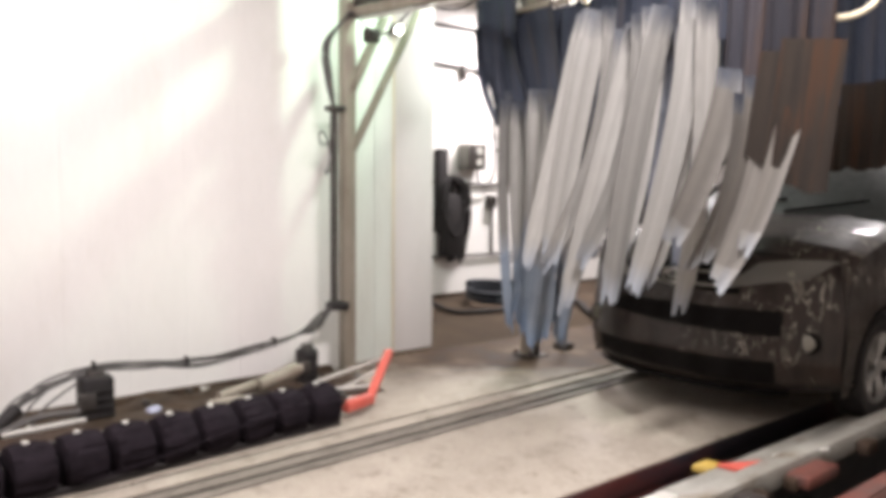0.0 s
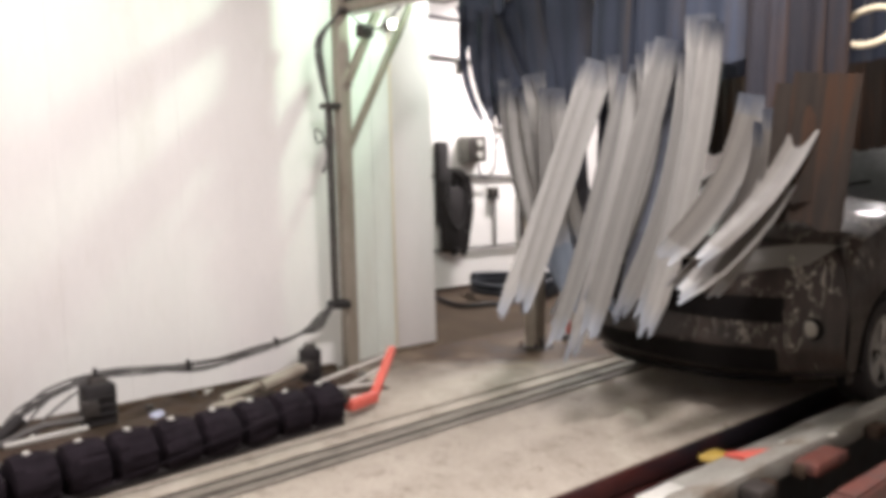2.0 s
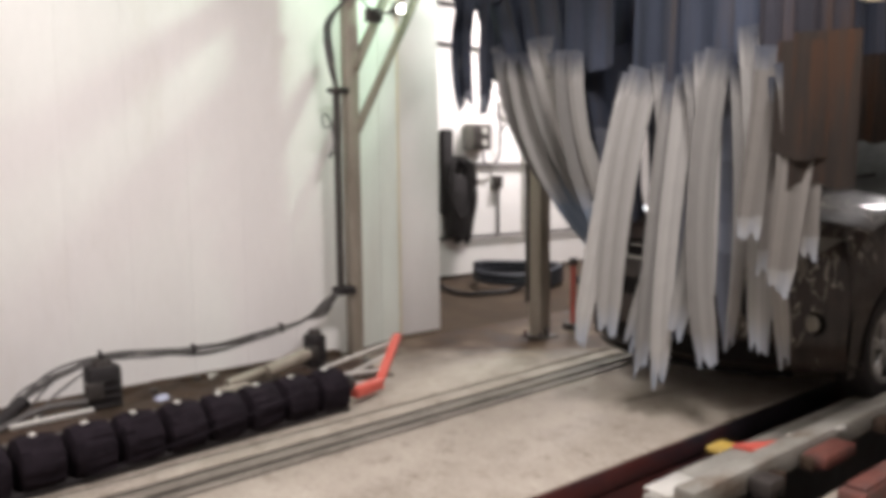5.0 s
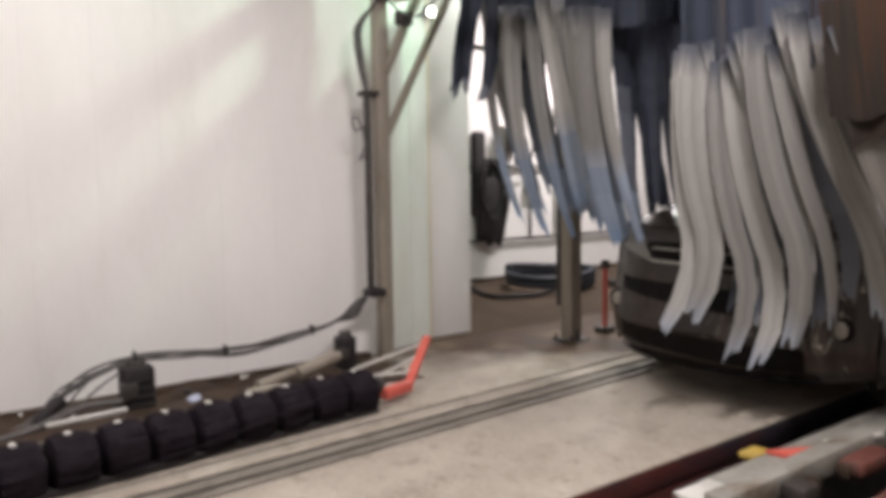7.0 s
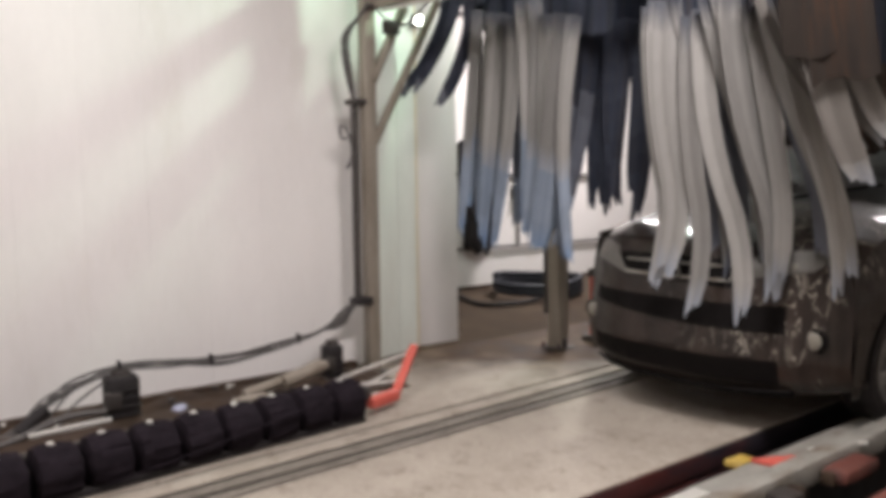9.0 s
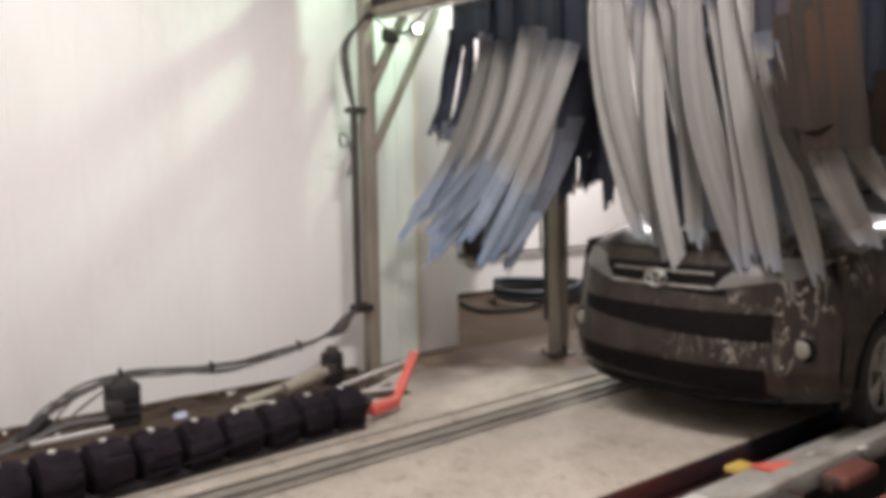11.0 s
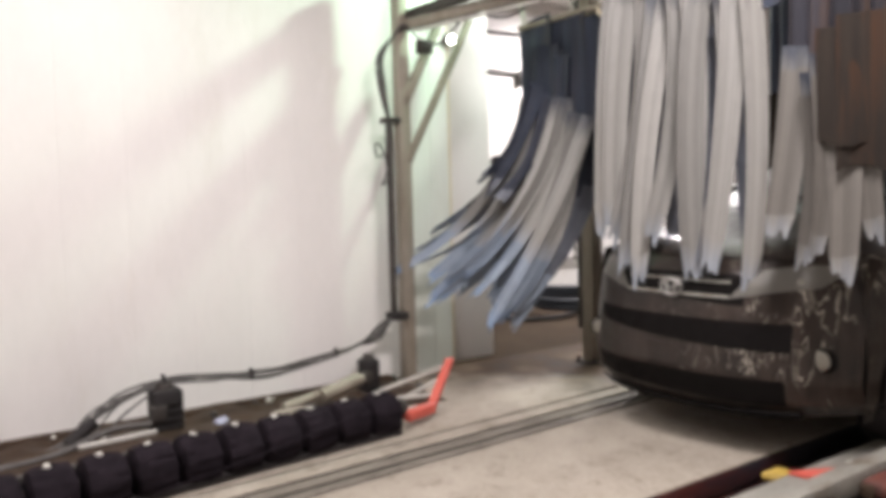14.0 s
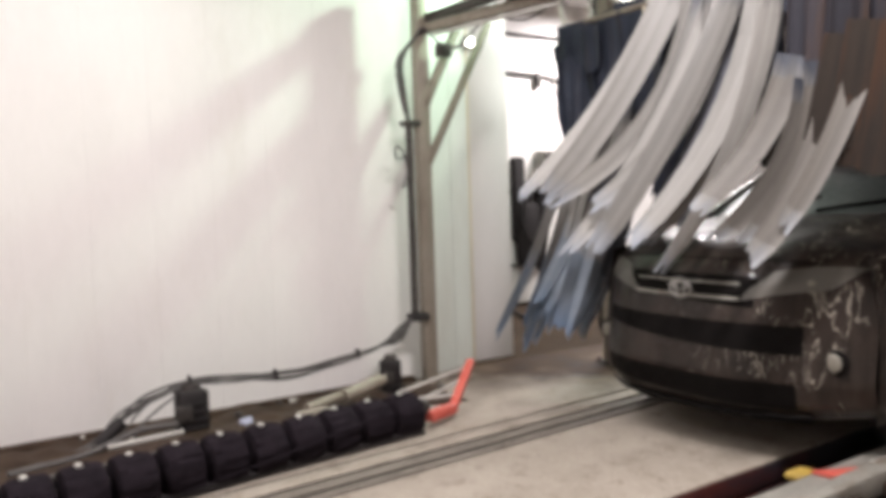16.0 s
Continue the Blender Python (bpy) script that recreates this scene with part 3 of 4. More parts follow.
        part("terminal", box(B(), w * 0.2, -d * 0.62, h * 0.45, w * 0.62, -d * 0.1, h * 0.75, 0.01), DARK_STEEL, m)
        for k in range(4):
            part("fin", box(B(), w / 2 - 0.002, -d / 2 + 0.02, 0.10 + k * 0.05, w / 2 + 0.012, d / 2 - 0.02, 0.115 + k * 0.05, 0.002), RUBBER, m)
    part_h = thing("hose_bundle", pose(0, 0, 0), "sagging bundle of grimy black hoses tied over the motors", "hose")
    rng = random.Random(8)
    pts = [(-4.95, 0.42, 0.04), (-4.98, 0.72, 0.06), (-5.0, 0.92, 0.2), (-5.0, 1.1, 0.315), (-5.0, 1.37, 0.385), (-5.0, 1.70, 0.365), (-5.02, 2.05, 0.33), (-5.05, 2.46, 0.365), (-5.08, 2.80, 0.41), (-5.15, 3.05, 0.48), (-5.195, 3.20, 0.59)]
    for k in range(6):
        pp = [(x + rng.uniform(-0.02, 0.02), y, z + (rng.uniform(-0.03, 0.03) if 0 < i < 8 else 0) + (0.022 * (k - 3) if i in (2, 3, 9) else 0)) for i, (x, y, z) in enumerate(pts)]
        part("hose", hose(B(), pp, rng.uniform(0.006, 0.010)), HOSE, part_h)
    part("hose", hose(B(), [(-4.93, 0.98, 0.03), (-4.97, 1.05, 0.16), (-4.98, 1.2, 0.27), (-5.0, 1.33, 0.33)], 0.008), HOSE, part_h)
    part("hose", hose(B(), [(-4.7, 0.3, 0.1), (-4.8, 0.7, 0.1), (-4.85, 1.0, 0.17), (-4.88, 1.25, 0.16)], 0.02), HOSE, part_h)
    part("wrap", rod(B(), (-4.96, 0.80, 0.10), (-4.98, 0.95, 0.21), 0.04), RUBBER, part_h)
    for p in ((-5.0, 1.37, 0.39), (-5.0, 1.95, 0.345), (-5.06, 2.62, 0.385)):
        part("cable_tie", box(B(), p[0] - 0.03, p[1] - 0.006, p[2] - 0.03, p[0] + 0.03, p[1] + 0.006, p[2] + 0.035, 0.003), RUBBER, part_h)
    # red guard
    g = thing("guide_guard", pose(0, 0, 0), "bent red guard bar on pale steel struts", "guard")
    part("red_bar", bar(B(), (-4.33, 2.95, 0.075), (-4.63, 3.33, 0.30), 0.06, 0.045, 0.01), RED, g)
    part("red_bar", bar(B(), (-4.24, 2.69, 0.075), (-4.325, 2.96, 0.075), 0.08, 0.075, 0.02), RED, g)
    for a, b in (((-4.75, 2.78, 0.13), (-4.60, 3.28, 0.27)), ((-4.72, 2.74, 0.08), (-4.50, 3.08, 0.11)), ((-4.55, 2.70, 0.05), (-4.46, 2.98, 0.05)), ((-4.7, 2.95, 0.06), (-4.56, 3.2, 0.2))):
        part("strut", bar(B(), a, b, 0.022, 0.022, 0.004), PALE, g)


def silt_heap():
    """Loose brown silt and grit washed up between the brush and the wall."""
    rng = random.Random(4)
    rows = []
    for i in range(61):
        y = -2.2 + i * 0.092
        row = []
        for j in range(9):
            x = -5.48 + j * 0.105
            edge = math.sin(math.pi * min(1, max(0, j / 8))) ** 0.5 if j else 0.6
            h = 0.075 * noise.fractal(Vector((x * 5, y * 3.5, 1.0)), 0.8, 2.1, 4) + 0.055
            row.append(Vector((x, y + rng.uniform(-0.02, 0.02), max(0.001, h * edge) if 0 < i < 60 else 0.001)))
        rows.append(row)
    bm = sheet(B(), rows)
    o = finish("silt_heap", bm, SILT)
    tagged(o, "brown wet silt and grit along the foot of the wall", "silt", kind="stuff")
    wrap = B()
    bmesh.ops.create_icosphere(wrap, subdivisions=2, radius=0.045)
    for v in wrap.verts:
        v.co = Vector((v.co.x, v.co.y * 1.3, v.co.z * 0.8)) * rng.uniform(0.65, 1.15)
    o = finish("crumpled_wrapper", wrap, simple("blue_white_film", (0.36, 0.37, 0.48), 0.4), smooth=False)
    o.location = (-4.87, 1.68, 0.09)
    tagged(o, "small crumpled blue-white wrapper lying in the silt", "wrapper")
    for k in range(22):
        x, y = rng.uniform(-5.4, -4.75), rng.uniform(-1.0, 3.1)
        r = rng.uniform(0.012, 0.03)
        bm = B()
        bmesh.ops.create_icosphere(bm, subdivisions=1, radius=r)
        for v in bm.verts:
            v.co *= rng.uniform(0.7, 1.2)
        p = finish("stone", bm, rng.choice((SILT, PALE, DARK_STEEL)))
        p.location = (x, y, 0.055 + r * 0.3)
        tagged(p, "small wet stone lying in the silt", "stone", "stones in the silt")


def bay_things():
    x = -8.395
    b = thing("control_box", pose(x, 7.43, 1.95), "grey enamel electrical box with two round dials", "electrical box")
    part("body", box(B(), 0, -0.17, -0.18, 0.20, 0.17, 0.18, 0.012), GREYBOX, b)
    part("cover", box(B(), 0.20, -0.155, -0.165, 0.215, 0.155, 0.165, 0.006), DARK_STEEL, b)
    for z in (-0.08, 0.08):
        part("dial", rod(B(), (0.215, 0.03, z), (0.235, 0.03, z), 0.05, 18), PALE, b)
    part("cable", hose(B(), [(0.1, 0.1, -0.18), (0.1, 0.14, -0.36), (0.1, 0.28, -0.40), (0.1, 0.42, -0.25), (0.1, 0.45, 0.1), (0.1, 0.40, 0.5)], 0.016), HOSE, b)
    s = thing("wall_switch", pose(x, 7.86, 1.32), "small dark switch box on a pipe", "switch")
    part("body", box(B(), 0, -0.07, -0.09, 0.10, 0.07, 0.09, 0.01), DARK_STEEL, s)
    part("lever", box(B(), 0.10, -0.01, -0.02, 0.14, 0.01, 0.05, 0.004), BLACK_TRIM, s)
    c = thing("wall_conduits", pose(0, 0, 0), "thin grey conduits clipped to the bay wall", "conduit")
    for a, bb, r in (((x + 0.03, 6.3, 1.58), (x + 0.03, 9.4, 1.56), 0.020), ((x + 0.03, 5.0, 0.57), (x + 0.03, 12.0, 0.53), 0.018), ((x + 0.03, 7.9, 0.56), (x + 0.03, 7.9, 1.25), 0.018), ((x + 0.03, 5.5, 3.22), (x + 0.03, 7.5, 3.18), 0.024), ((x + 0.03, 5.5, 3.72), (x + 0.03, 9.5, 3.72), 0.022)):
        part("conduit", rod(B(), a, bb, r, 10), HOSE, c)
    part("conduit", hose(B(), [(x + 0.03, 7.5, 3.18), (x + 0.06, 7.9, 3.08), (x + 0.08, 8.05, 2.7), (x + 0.08, 7.95, 2.4), (x + 0.06, 8.3, 2.3), (x + 0.06, 9.0, 2.25)], 0.02), HOSE, c)
    part("conduit", hose(B(), [(x + 0.05, 7.55, 3.15), (x + 0.06, 7.75, 2.7), (x + 0.06, 8.0, 2.45), (x + 0.06, 8.05, 2.2), (x + 0.05, 7.9, 2.0)], 0.012), HOSE, c)
    part("clip", box(B(), x, 7.28, 3.02, x + 0.07, 7.36, 3.22, 0.008), DARK_STEEL, c)
    h = thing("hanging_hoses", pose(x, 7.0, 0), "coil of black rubber hoses hanging on the bay wall", "hose")
    part("hook", rod(B(), (0, 0.05, 1.62), (0.24, 0.05, 1.66), 0.02), DARK_STEEL, h)
    part("upright_hose", box(B(), 0.0, -0.2, 0.9, 0.12, 0.0, 2.05, 0.04), RUBBER, h)
    rng = random.Random(5)
    for k in range(9):
        w, d = rng.uniform(0.10, 0.24), rng.uniform(0.75, 1.2)
        y = 0.04 + rng.uniform(-0.07, 0.14)
        xx = 0.04 + 0.022 * k
        part("coil", hose(B(), [(xx, y, 1.66), (xx, y + w, 1.5), (xx, y + w * 1.1, 1.66 - d * 0.6), (xx, y + w * 0.3, 1.66 - d), (xx, y - w * 0.8, 1.66 - d * 0.6), (xx, y - w * 0.7, 1.5), (xx, y, 1.67)], 0.028), RUBBER, h)
    part("wad", box(B(), 0.02, -0.16, 0.55, 0.22, 0.22, 1.45, 0.08), RUBBER, h)
    f = thing("floor_hose", pose(0, 0, 0), "thick dark hose lying along the foot of the bay wall", "hose")
    part("hose", hose(B(), [(-8.3, 6.25, 0.03), (-7.76, 6.26, 0.04), (-7.3, 6.12, 0.03), (-6.99, 6.12, 0.03), (-6.8, 6.5, 0.04), (-6.9, 6.9, 0.05)], 0.028), RUBBER, f)
    part("hose", hose(B(), [(-7.0, 8.0, 0.05), (-6.5, 7.7, 0.06), (-5.9, 7.2, 0.05), (-5.3, 6.9, 0.04)], 0.035), RUBBER, f)
    k = thing("hose_coil", pose(-7.30, 7.25, 0), "loose coil of thick blue-black hose on the bay floor", "hose")
    turns = [(0.52 * (1 - 0.05 * math.sin(3 * a)) * math.cos(a), 0.58 * math.sin(a), 0.05 + 0.012 * a + 0.015 * math.sin(2 * a)) for a in [2 * math.pi * n / 14 for n in range(38)]]
    part("coil", hose(B(), turns, 0.042, 10, 4), simple("blue_black_rubber", (0.017, 0.019, 0.028), 0.55), k)
    p = thing("red_stand", pose(-4.89, 5.55, 0), "slim red stand with a dark foot beside the post", "stand")
    part("foot", box(B(), -0.07, -0.07, 0.0, 0.07, 0.07, 0.06, 0.012), DARK_STEEL, p)
    part("pole", rod(B(), (0, 0, 0.06), (0, 0, 0.62), 0.022), RED, p)
    part("clamp", box(B(), -0.03, -0.03, 0.6, 0.03, 0.03, 0.68, 0.008), DARK_STEEL, p)


def conveyor():
    r = thing("conveyor_rail", pose(0, 0, 0), "worn steel conveyor guide rail beside the pit", "rail")
    part("top_plate", box(B(), -2.16, 3.10, 0.02, -1.98, 14.5, 0.05, 0.006), RAIL, r)
    part("outer_tube", box(B(), -1.97, 2.85, 0.0, -1.86, 14.5, 0.12, 0.012), RAIL, r, "scratched square guide tube")
    part("inner_channel", box(B(), -2.27, 3.95, -0.10, -2.17, 14.5, -0.03, 0.008), RAIL, r)
    part("web", box(B(), -2.15, 3.12, -0.30, -2.13, 14.5, 0.018), DARK_STEEL, r)
    part("end_block", box(B(), -2.10, 2.80, -0.05, -1.86, 3.05, 0.06, 0.02), RAIL, r)
    part("side_web", box(B(), -1.93, 2.87, -0.30, -1.90, 14.5, -0.002), DARK_STEEL, r)
    for y in (3.35, 3.75, 4.6, 5.4):
        part("bracket", box(B(), -1.855, y, 0.0, -1.78, y + 0.14, 0.075, 0.012), SILT, r)
    part("lever", box(B(), -1.85, 3.76, 0.02, -1.72, 4.10, 0.09, 0.02), RUST, r, "rusty lever beside the rail")
    paddle = B()
    low = [paddle.verts.new(p) for p in ((-2.15, 3.64, 0.056), (-2.00, 3.66, 0.056), (-1.975, 3.97, 0.056))]
    paddle.faces.new(low)
    up = bmesh.ops.extrude_face_region(paddle, geom=paddle.faces[:])
    bmesh.ops.translate(paddle, verts=[v for v in up["geom"] if isinstance(v, bmesh.types.BMVert)], vec=(0, 0, 0.018))
    part("flag", paddle, RED, r, "red painted guide paddle")
    part("tip", box(B(), -2.27, 3.58, 0.01, -2.17, 3.74, 0.05, 0.016), YELLOW, r, "yellow painted rail tip")
    part("tie_bar", rod(B(), (-2.01, 3.95, 0.085), (-1.84, 4.22, 0.11), 0.012), PALE, r)
    part("edge_strip", bar(B(), (-2.02, 2.98, 0.062), (-1.955, 3.55, 0.075), 0.035, 0.02), PALE, r, "scraped bright edge of the rail end")
    part("socket", box(B(), -1.855, 3.26, 0.0, -1.74, 3.40, 0.09, 0.015), DARK_STEEL, r, "dark socket beside the rail")
    part("wear_plate", box(B(), -2.13, 2.86, 0.052, -1.99, 3.12, 0.066, 0.006), PALE, r)
    g = thing("second_guide", pose(0, 0, 0), "low rust-red guide bar on the floor", "guide")
    part("bar", box(B(), -1.52, 3.40, 0.02, -1.40, 5.6, 0.10, 0.015), RUST, g)
    part("cap", box(B(), -1.505, 3.45, 0.10, -1.415, 5.5, 0.115, 0.006), RUST, g)
    part("leg", box(B(), -1.50, 3.5, 0.0, -1.42, 3.6, 0.02), DARK_STEEL, g)
    part("leg", box(B(), -1.50, 5.2, 0.0, -1.42, 5.3, 0.02), DARK_STEEL, g)


# ---- the car ----
HW = 0.95


def curve(table, v):
    for (a, p), (b, q) in zip(table, table[1:]):
        if v <= b:
            t = max(0, (v - a) / (b - a))
            t = t * t * (3 - 2 * t) * 0.5 + t * 0.5
            return p + (q - p) * t
    return table[-1][1]


def nose_y(x):
    return 0.40 * (abs(x) / HW) ** 2.8


def nose_point(x, k):
    """Front of the car: k runs from under the bumper over the nose and bonnet to the windscreen."""
    prof = [(0.00, (0.24, 0.23)), (0.08, (0.11, 0.24)), (0.16, (0.03, 0.32)), (0.28, (0.0, 0.46)), (0.36, (0.02, 0.59)), (0.46, (0.05, 0.80)), (0.55, (0.09, 0.98)), (0.62, (0.17, 1.11)), (0.70, (0.34, 1.205)), (0.85, (0.85, 1.29)), (1.0, (1.38, 1.335))]
    y = curve([(a, p[0]) for a, p in prof], k)
    z = curve([(a, p[1]) for a, p in prof], k)
    w = abs(x) / HW
    wrap = nose_y(x) * (1.0 if k < 0.62 else max(0.0, 1 - (k - 0.62) / 0.38) ** 1.2)
    drop = 0.11 * w ** 4 * min(1, max(0, (k - 0.5) / 0.2))
    crease = 0.015 * math.exp(-((abs(x) - 0.52) / 0.06) ** 2) * min(1, max(0, (k - 0.6) / 0.1))
    lift = 0.07 * w ** 3 * max(0.0, 1 - k / 0.2)
    return Vector((x, y + wrap, z - drop + crease + lift))


def on_nose(x0, x1, k0, k1, off, nx=8, nk=4, taper=0.0):
    """A raised patch that follows the nose."""
    rows = []
    for j in range(nk + 1):
        row = []
        for i in range(nx + 1):
            x = x0 + (x1 - x0) * i / nx
            k = k0 + taper * (1 - i / nx) ** 1.5 * (1 - j / nk) + (k1 - k0) * j / nk
            p = nose_point(x, k)
            dx = nose_point(x + 0.01, k) - nose_point(x - 0.01, k)
            dk = nose_point(x, k + 0.01) - nose_point(x, k - 0.01)
            n = dx.cross(dk).normalized()
            if n.y > 0 and k < 0.62:
                n = -n
            if k >= 0.62 and n.z < 0:
                n = -n
            row.append(p + n * off)
        rows.append(row)
    bm = sheet(B(), rows)
    return bm


def thick(bm, d):
    bmesh.ops.recalc_face_normals(bm, faces=bm.faces)
    bmesh.ops.solidify(bm, geom=bm.faces[:], thickness=d)
    return bm


def car():
    c = thing("car", pose(-2.98, 4.38, 0), "dark charcoal car, wet and streaked with soap", "car")
    # front and bonnet
    xs = [HW * (i / 14 - 1) for i in range(29)]
    bm = sheet(B(), [[nose_point(x, k / 36) for x in xs] for k in range(37)])
    for s in (-1, 1):
        rows = []
        for j in range(43):
            y = 0.44 + j * 0.0955
            cut = 0.0
            for wy in (1.02, 3.72):
                d = abs(y - wy)
                if d < 0.42:
                    cut = max(cut, math.sqrt(0.42 ** 2 - d * d))
            zb = max(0.24, 0.33 + cut if cut else 0.24)
            row = []
            for i in range(9):
                u = i / 8
                z = zb + (1.13 + 0.09 * min(1, (y - 0.6) / 0.8) - zb) * u
                bulge = 0.018 * math.sin(math.pi * min(1, max(0, (z - 0.24) / 0.8)))
                tail = -0.25 * max(0, (y - 3.9) / 0.6) ** 2
                row.append(Vector((s * (HW - 0.01 + bulge + tail - 0.05 * u ** 4), y, z)))
            rows.append(row)
        sheet(bm, rows)
    # shoulder strips between bonnet and sides, rear closing
    sheet(bm, [[Vector((0.90, y, 1.205)), Vector((0.83, y, 1.285))] for y in (1.38, 2.5, 4.4)])
    sheet(bm, [[Vector((-0.90, y, 1.205)), Vector((-0.83, y, 1.285))] for y in (1.38, 2.5, 4.4)])
    box(bm, -0.74, 4.30, 0.35, 0.74, 4.52, 1.12, 0.06)
    box(bm, -0.76, 0.55, 0.24, 0.76, 4.4, 0.34, 0.02)
    part("body", bm, CAR_PAINT, c, "charcoal bodywork with soap streaks")
    # cabin
    prof = [(1.28, 1.305, 0.86), (1.55, 1.46, 0.81), (1.85, 1.62, 0.755), (2.10, 1.72, 0.71), (2.5, 1.78, 0.69), (3.2, 1.79, 0.69), (3.9, 1.73, 0.67), (4.35, 1.27, 0.77)]

    def cab(u, i):
        y, z, w = prof[i]
        w *= 0.98
        x = w * u
        return Vector((x, y + 0.10 * abs(u) ** 3 * (1 if i < 4 else 0), z - 0.035 * abs(u) ** 3))

    us = [i / 8 - 1 for i in range(17)]
    part("windscreen", thick(sheet(B(), [[cab(u * 0.94, i) for u in us] for i in range(4)]), 0.006), GLASS_DARK, c, "wet tinted windscreen")
    part("roof", thick(sheet(B(), [[cab(u, i) for u in us] for i in range(3, 7)]), 0.03), CAR_PAINT, c)
    part("rear_window", thick(sheet(B(), [[cab(u, i) for u in us] for i in (6, 7)]), 0.006), GLASS_DARK, c)
    for s in (-1, 1):
        part("pillar", bar(B(), Vector((s * 0.83, 1.36, 1.295)), Vector((s * 0.70, 2.2, 1.71)), 0.06, 0.05, 0.012), CAR_PAINT, c)
        rows = []
        for y in (1.62, 2.2, 3.0, 3.9):
            zt = 1.38 if y < 1.7 else (1.65 if y < 2.3 else 1.68)
            rows.append([Vector((s * 0.87, y, 1.20)), Vector((s * (0.87 - 0.16 * (zt - 1.17) / 0.55), y, zt + 0.03))])
        part("side_window", thick(sheet(B(), rows), 0.006), GLASS_DARK, c)
        rows = []
        for j in range(6):
            v = j / 5
            row = []
            for i in range(13):
                u = i / 12
                x = s * (0.36 + 0.15 * v + (0.40 - 0.02 * v) * u)
                k = (0.503 + 0.035 * u) * (1 - v) + (0.588 + 0.037 * u) * v
                row.append(nose_point(x, k) + Vector((s * 0.004 * u, -0.006, 0.004)))
            rows.append(row)
        m = thick(sheet(B(), rows), 0.008)
        hl = part("headlight", m, LENS, c, "clear glass headlight")
        part("reflector", bmesh_ball(0, 0, 0, 0.03, nose_point(s * 0.68, 0.56) + Vector((0, 0.020, 0))), FOG, hl)
        fog_at = nose_point(s * 0.81 if s > 0 else -0.76, 0.345)
        fb = part("fog_housing", bmesh_ball(0, 0, 0, 0.07, fog_at + Vector((0, 0.006, 0.01)), (1.1, 0.3, 1)), BLACK_TRIM, c)
        part("fog_lamp", bmesh_ball(0, 0, 0, 0.055, fog_at + Vector((-s * 0.006, -0.012, 0.01)), (0.9, 0.25, 0.95)), FOG, fb, "round pale fog lamp")
        part("mirror", bmesh_ball(0, 0, 0, 0.1, Vector((s * 1.02, 1.66, 1.29)), (1.1, 0.6, 0.75)), CAR_PAINT, c)
        part("door_seam", box(B(), s * (HW - 0.005), 1.66, 0.36, s * (HW + 0.012), 1.672, 1.10), BLACK_TRIM, c)
        part("arch_trim", hose(B(), [(s * (HW - 0.005), 1.02 + 0.42 * math.cos(a), 0.33 + 0.42 * math.sin(a)) for a in [math.pi * k / 8 for k in range(9)]], 0.022, 6, 3), BLACK_TRIM, c)
        for wy in (1.02, 3.72):
            w = new("wheel")
            w.parent = c
            w.location = (s * 0.845, wy, 0.355)
            wheel(w, s)
            WHEELS.append((w, s, wy))
    part("grille_slot", thick(on_nose(-0.44, 0.44, 0.49, 0.575, 0.003, 14, 4, 0.03), 0.012), BLACK_TRIM, c, "dark upper grille")
    for k in (0.505, 0.545):
        part("grille_bar", thick(on_nose(-0.36, 0.36, k, k + 0.006, 0.014, 14, 1), 0.006), RAIL, c, "thin dull chrome grille bar")
    part("lower_intake", thick(on_nose(-0.68, 0.68, 0.375, 0.44, 0.003, 18, 4, 0.03), 0.010), BLACK_TRIM, c, "wide dark bumper intake")
    part("lower_intake", thick(on_nose(-0.66, 0.66, 0.15, 0.28, 0.003, 18, 5, 0.04), 0.010), BLACK_TRIM, c)
    part("bumper_lip", thick(on_nose(-0.7, 0.7, 0.09, 0.125, 0.012, 16, 2), 0.014), BLACK_TRIM, c)
    e = nose_point(0, 0.525) + Vector((0, -0.03, 0))
    em = B()
    for (rx, rz) in ((0.075, 0.052), (0.03, 0.05), (0.052, 0.02)):
        hose(em, [e + Vector((rx * math.cos(a), -0.004, rz * math.sin(a) + (0.014 if rz < 0.03 else 0))) for a in [2 * math.pi * k / 12 for k in range(13)]], 0.007, 6, 3)
    part("badge", em, ALLOY, c, "chrome oval badge")
    part("plate_mount", thick(on_nose(-0.20, 0.20, 0.30, 0.37, 0.006, 6, 2), 0.006), CAR_PAINT, c)
    for a, b in (((-0.55, 1.36, 1.35), (0.02, 1.50, 1.445)), ((0.08, 1.34, 1.35), (0.62, 1.52, 1.435))):
        part("wiper", rod(B(), a, b, 0.010, 6), BLACK_TRIM, c)
    part("bonnet_seam", thick(on_nose(-0.70, 0.70, 0.618, 0.624, 0.002, 20, 1), 0.003), BLACK_TRIM, c)
    return c


WHEELS = []


def bmesh_ball(x, y, z, r, at, sc=(1, 1, 1)):
    bm = B()
    bmesh.ops.create_uvsphere(bm, u_segments=18, v_segments=12, radius=r, matrix=Matrix.Translation(at) @ Matrix.Diagonal((*sc, 1)))
    return bm


